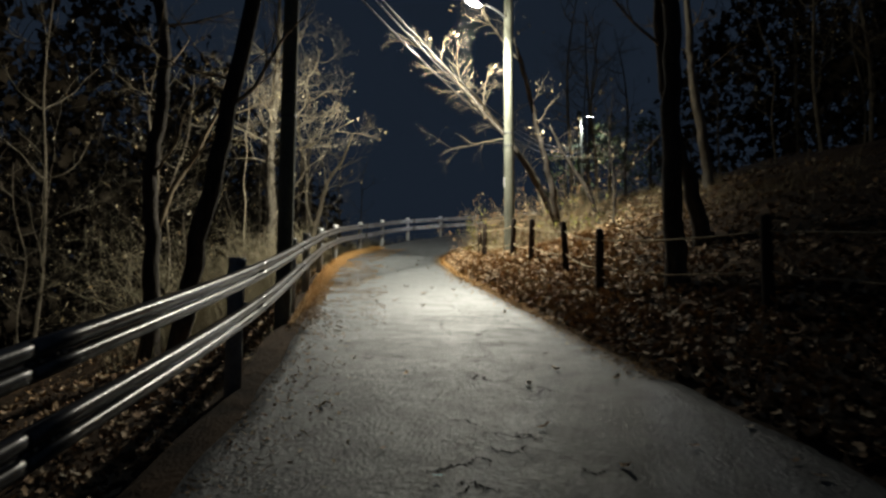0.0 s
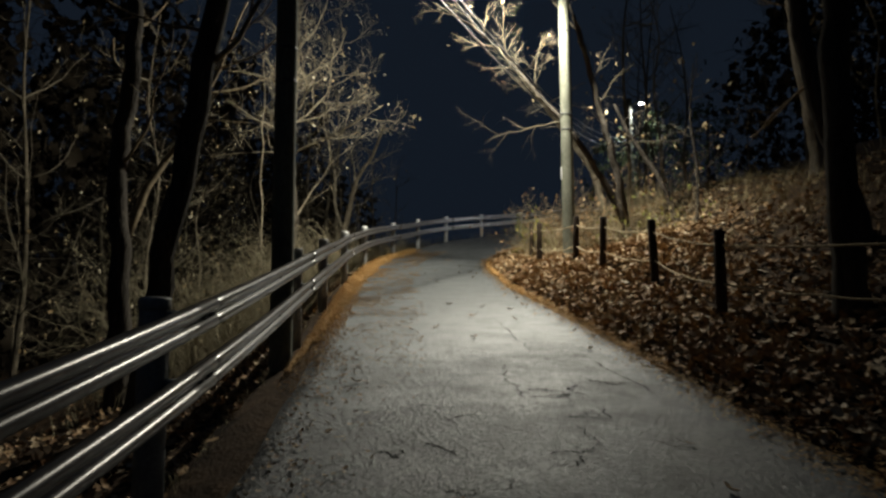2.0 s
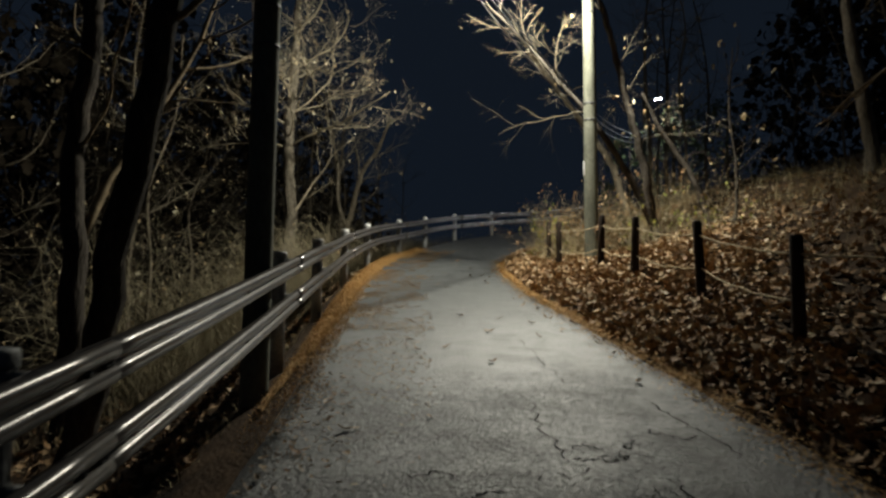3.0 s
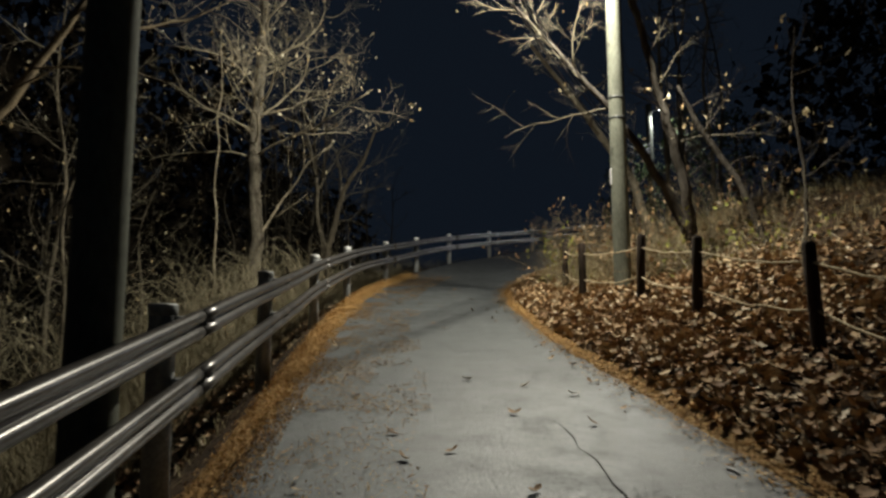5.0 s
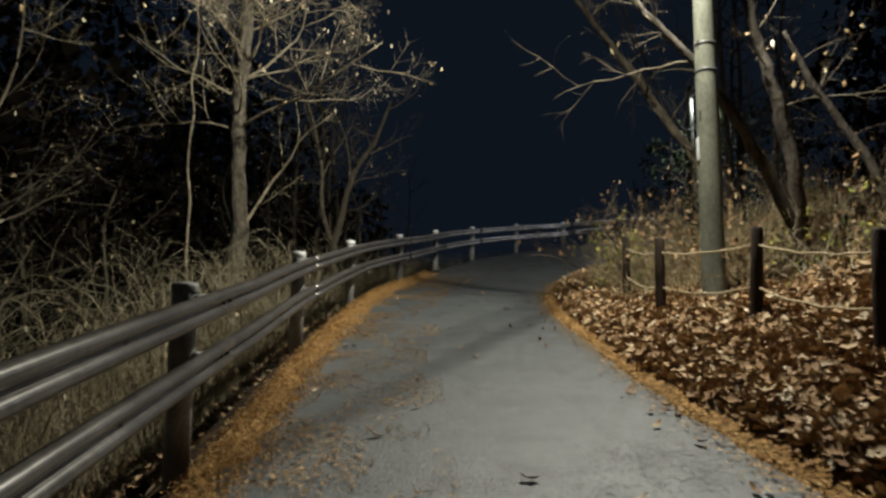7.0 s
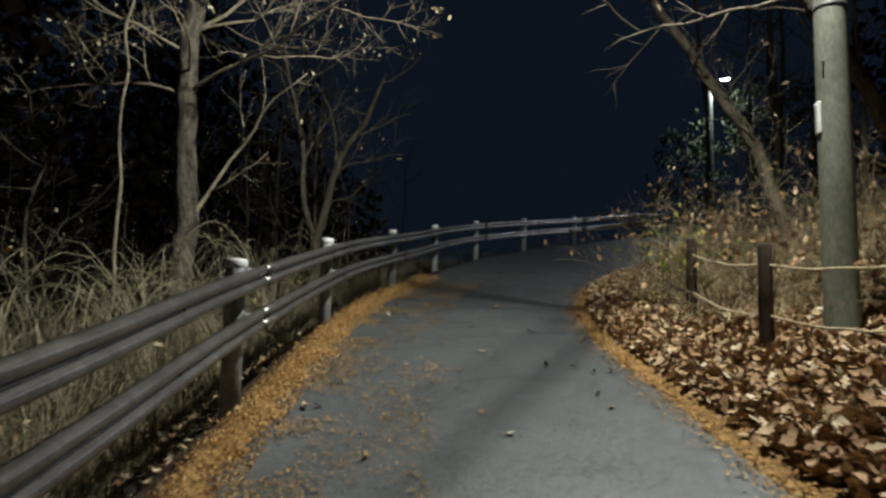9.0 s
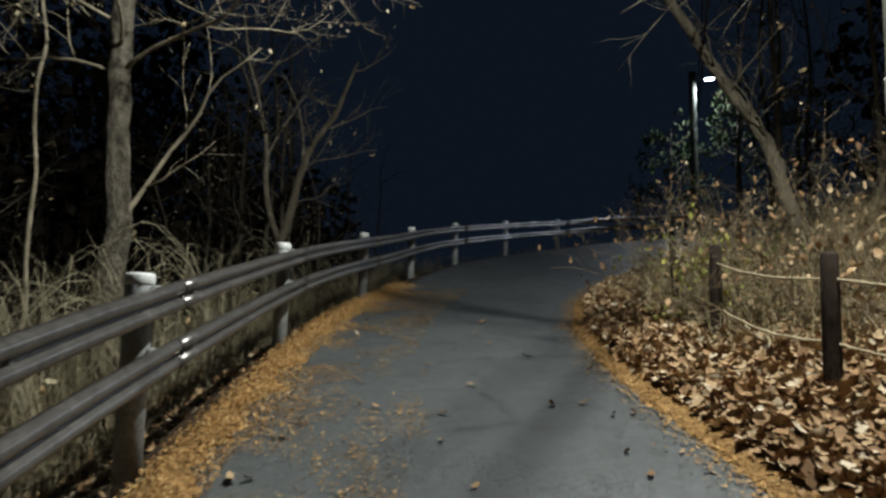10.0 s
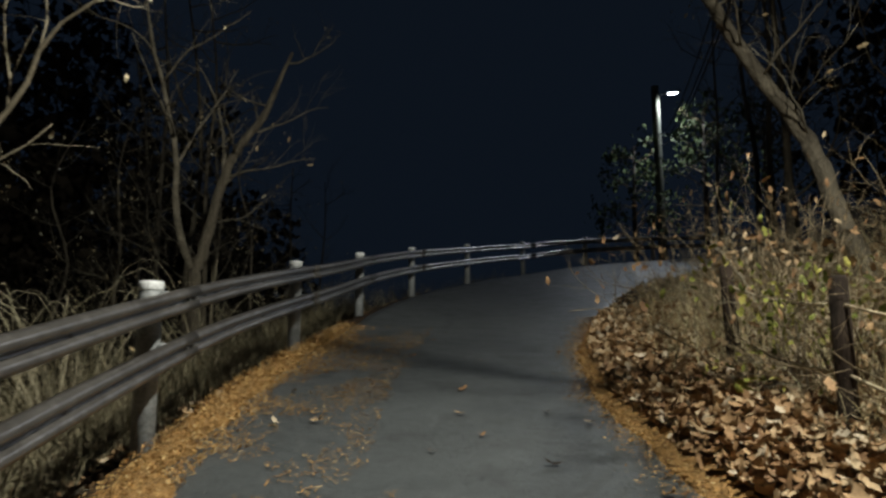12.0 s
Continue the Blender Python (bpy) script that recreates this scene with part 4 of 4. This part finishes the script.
for i, (x, y, h, sp, n) in enumerate([(1.75, 19.4, 1.1, 1.4, 10), (1.35, 20.9, 1.35, 1.3, 11), (2.6, 18.7, 1.1, 1.5, 9), (2.3, 22.3, 1.5, 1.6, 11), (2.0, 20.3, 1.4, 1.5, 10), (2.9, 21.5, 1.5, 1.7, 10), (3.0, 19.7, 1.2, 1.6, 10), (2.2, 23.8, 1.5, 1.5, 10), (3.9, 22.2, 1.6, 1.8, 10), (1.75, 22.4, 1.3, 1.2, 9), (4.8, 20.6, 1.4, 1.9, 9), (3.7, 25.8, 1.5, 1.7, 9), (2.3, 18.4, 0.9, 0.9, 8), (3.4, 20.2, 1.3, 1.8, 9), (3.2, 24.6, 1.3, 1.6, 10), (4.2, 18.4, 1.2, 1.8, 10), (4.3, 28.0, 1.4, 1.8, 9)]):
    bush(x, y, h, sp, n, 100 + i, "leafless tangle of brown twigs on the bank", M_VINE, M_LEAF, 70, 0.09, "bank bushes")
for i, (x, y, h, sp, n) in enumerate([(-5.0, 15.0, 1.7, 1.0, 9), (-4.6, 17.4, 1.4, 1.4, 12), (-4.9, 12.6, 1.5, 1.3, 10), (-4.4, 19.6, 1.1, 1.4, 12), (-4.6, 22.2, 1.2, 1.6, 12), (-5.8, 18.4, 1.6, 1.8, 12), (-4.6, 25.4, 1.3, 1.5, 10), (-4.4, 28.4, 1.2, 1.5, 10), (-6.3, 16.2, 1.8, 1.6, 10), (-3.9, 31.5, 1.3, 1.6, 9), (-5.6, 14.4, 2.5, 1.6, 8), (-6.2, 17.0, 2.6, 1.8, 8), (-5.3, 12.9, 2.2, 1.5, 8), (-6.8, 15.0, 2.8, 1.8, 8)]):
    bush(x, y, h, sp, n, 130 + i, "bare arching shrub behind the guardrail", M_WEED, M_DRYLEAF, 34 if i in (0, 2, 8, 10, 12) else 12, 0.075, "shrubs behind the guardrail")
bush(1.35, 20.6, 1.35, 0.5, 8, 160, "low shrub with yellow-green leaves on the bank", M_TWIG, M_GREEN, 380, 0.075, "green shrubs")
bush(2.9, 17.6, 0.95, 0.8, 7, 161, "low shrub with yellow-green leaves on the bank", M_TWIG, M_GREEN, 120, 0.075, "green shrubs")
bush(3.8, 16.9, 0.9, 0.8, 6, 162, "low shrub with yellow-green leaves on the bank", M_TWIG, M_GREEN, 80, 0.075, "green shrubs")


# ---- fallen leaves ----
def leaf_matrix(rng, tilt):
    return Euler((rng.gauss(0, tilt), rng.gauss(0, tilt), rng.uniform(0, 6.283))).to_matrix()


def build_litter():
    rng = random.Random(91)
    s = Shape()
    for _ in range(19000):
        y = rng.uniform(1.5, 26) if rng.random() < 0.85 else rng.uniform(0, 34)
        d = abs(rng.gauss(0, 1.7 if rng.random() < 0.7 else 4.0))
        x = edge_x(y) + d + 0.09
        s.leaf((x, y, land_z(x, y) + rng.uniform(0.01, 0.06)), leaf_matrix(rng, 0.5), rng.uniform(0.07, 0.16), rng.uniform(0.45, 0.75), rng.uniform(-0.05, 0.4))
    for _ in range(17000):
        y = rng.uniform(13, 27)
        x = edge_x(y) + 0.12 + abs(rng.gauss(0, 1.6))
        s.leaf((x, y, land_z(x, y) + rng.uniform(0.01, 0.12)), leaf_matrix(rng, 0.5), rng.uniform(0.07, 0.16), rng.uniform(0.45, 0.75), rng.uniform(-0.05, 0.4))
    tagged(part("leaf_litter", s, M_LEAF), "thick layer of fallen brown oak leaves on the bank", "leaf litter", kind="stuff")
    s = Shape()
    for _ in range(9000):
        y = rng.uniform(4, 34)
        x = rail_x(y) - 0.3 - abs(rng.gauss(0, 1.8))
        s.leaf((x, y, land_z(x, y) + rng.uniform(0.01, 0.05)), leaf_matrix(rng, 0.5), rng.uniform(0.06, 0.13), rng.uniform(0.45, 0.75), rng.uniform(-0.05, 0.4))
    tagged(part("slope_leaf_litter", s, M_LEAF), "fallen brown leaves on the slope behind the guardrail", "leaf litter", kind="stuff")
    # golden drifts along both road edges
    s = Shape()
    for _ in range(64000):
        y = rng.uniform(8.0, 25.5)
        share = ease(7.0, 13, y) * (1 - ease(23.5, 26.5, y))
        if rng.random() > share:
            continue
        off = 0.0 + abs(rng.gauss(0, 0.24)) if rng.random() < 0.72 else rng.uniform(0.1, 1.3)
        if off > 0.35 and noise.noise(Vector((off * 1.5, y * 1.3, 4))) < -0.12 + 0.2 * rng.random():
            continue
        x = rail_x(y) + 0.02 + off
        heap = 0.10 * max(0, 1 - off / 0.45)
        s.leaf((x, y, road_z(x, y) + 0.012 + rng.uniform(0, 1) * heap), leaf_matrix(rng, 0.25 if off > 0.4 else 0.5), rng.uniform(0.012, 0.038), rng.uniform(0.10, 0.4), rng.uniform(0, 0.3))
    tagged(part("golden_leaf_drift", s, M_GOLD), "drift of golden fallen leaves below the guardrail", "leaf litter", kind="stuff")
    s = Shape()
    for _ in range(24000):
        y = rng.uniform(6, 27)
        off = rng.gauss(0.03, 0.13)
        x = edge_x(y) + off
        s.leaf((x, y, max(land_z(x, y), road_z(x, y)) + 0.014 + rng.uniform(0, 0.015)), leaf_matrix(rng, 0.18), rng.uniform(0.014, 0.045), rng.uniform(0.2, 0.5), rng.uniform(0, 0.2))
    tagged(part("golden_leaf_edge", s, M_GOLD), "golden leaf crumbs along the asphalt edge", "leaf litter", kind="stuff")
    s = Shape()
    for _ in range(15000):
        y = rng.uniform(12.0, 24.5)
        off = rng.uniform(0.35, 1.45)
        if noise.noise(Vector((off * 2.2, y * 1.1, 9))) + 0.35 * noise.noise(Vector((off * 7, y * 5, 9))) < 0.02 + 0.25 * max(0, off - 0.9):
            continue
        x = rail_x(y) + off
        s.leaf((x, y, road_z(x, y) + 0.017), leaf_matrix(rng, 0.12), rng.uniform(0.012, 0.045), rng.uniform(0.12, 0.4), rng.uniform(0, 0.2))
    tagged(part("golden_leaf_patches", s, M_GOLD), "thin patches of golden leaf crumbs on the asphalt", "leaf litter", kind="stuff")
    s = Shape()
    for _ in range(1100):
        y = rng.uniform(2.0, 10)
        x = rail_x(y) + 0.2 + abs(rng.gauss(0, 0.30))
        s.leaf((x, y, road_z(x, y) + 0.018), leaf_matrix(rng, 0.25), rng.uniform(0.018, 0.06), rng.uniform(0.25, 0.6), rng.uniform(0, 0.3))
    tagged(part("shoulder_leaf_crumbs", s, M_LEAF), "brown leaf crumbs strewn along the road shoulder", "leaf litter", kind="stuff")
    # fine crumbs trodden into a mat along both edges
    for name, label, side in (("needle_mat_bank", "mat of golden leaf crumbs along the bank", 1), ("needle_mat_rail", "heaped mat of golden leaf crumbs under the guardrail", -1)):
        s = Shape()
        ys = np.arange(9.0, 26.0, 0.06)
        m = 9
        for y in ys:
            ragged = noise.noise(Vector((side * 5.0, y * 2.1, 2.0))) + 0.5 * noise.noise(Vector((side * 5.0, y * 7.0, 2.0)))
            if side > 0:
                full = ease(9.5, 15, y) * (1 - ease(23.5, 26, y))
                a, b = edge_x(y) - (0.07 + 0.06 * ragged) * full, edge_x(y) + 0.17 + 0.08 * full
            else:
                full = ease(8.5, 14.5, y) * (1 - ease(22.0, 25, y))
                a, b = rail_x(y) - 0.02, rail_x(y) + 0.02 + (0.24 + 0.24 * ragged) * full
            for i in range(m + 1):
                u = i / m
                x = a + (b - a) * u
                base = max(land_z(x, y), road_z(x, y)) if side > 0 else road_z(x, y) + 0.012 * noise.noise(Vector((x * 0.8, y * 0.8, 1)))
                heap = (0.05 if side < 0 else 0.02) * math.sin(math.pi * u) * full
                lump = 0.018 * noise.noise(Vector((x * 11, y * 11, 5))) * math.sin(math.pi * u)
                s.v.append((x, y, base + (0.006 if 0 < i < m else -0.02) + heap + lump * full))
        w = m + 1
        s.f = [(j * w + i, j * w + i + 1, j * w + w + i + 1, j * w + w + i) for j in range(len(ys) - 1) for i in range(m)]
        tagged(part(name, s, M_GOLDMAT), label, "leaf litter", kind="stuff")
    # scattered leaves lying on the road
    kinds = []
    for k in range(5):
        s = Shape()
        s.leaf((0, 0, 0), leaf_matrix(rng, 0.1), 0.075 + 0.01 * k, 0.5, 0.10 + 0.03 * k)
        me = s.mesh("leaf")
        me.materials.append(M_LEAF_PIECE)
        kinds.append(me)
    for _ in range(110):
        y = rng.uniform(2, 25)
        a, b = rail_x(y) + 0.4, edge_x(y) - 0.1
        x = rng.uniform(a, b) if rng.random() < 0.5 else rng.choice((a + abs(rng.gauss(0, 0.3)), b - abs(rng.gauss(0, 0.25))))
        ob = new("fallen_leaf", rng.choice(kinds))
        ob.matrix_world = pose(x, y, road_z(x, y) + 0.018, rng.gauss(0, 5), 9 + rng.gauss(0, 5), rng.uniform(0, 360))
        tagged(ob, "single dry brown leaf lying on the asphalt", "leaf", "leaves on the road")
    # the leaves nearest to the walk
    bank = thing("leaf_pile", (edge_x(14) + 0.5, 14, land_z(edge_x(14) + 0.5, 14)), "loose heap of large dry leaves at the road edge", "leaf litter")
    big = []
    for k in range(6):
        s = Shape()
        s.leaf((0, 0, 0), leaf_matrix(rng, 0.3), 0.11 + 0.012 * k, 0.6, 0.12 + 0.05 * k)
        me = s.mesh("leaf")
        me.materials.append(M_LEAF_PIECE)
        big.append(me)
    for _ in range(300):
        y = rng.uniform(8, 21)
        x = edge_x(y) + 0.12 + abs(rng.gauss(0, 0.7))
        ob = new("leaf", rng.choice(big))
        ob.parent = bank
        ob.location = Vector((x, y, land_z(x, y) + 0.06)) - bank.location
        ob.rotation_euler = (rng.gauss(0, 0.4), rng.gauss(0, 0.4), rng.uniform(0, 6.283))


build_litter()

s = Shape()
s.leaf((0, 0, 0.012), Matrix.Identity(3), 0.075, 0.5, 0.08)
scrap = part("plastic_scrap", s, M_CYAN)
scrap.location = (-0.02, 3.84, road_z(-0.02, 3.84) + 0.018)
tagged(scrap, "small cyan plastic scrap lying on the asphalt", "litter")
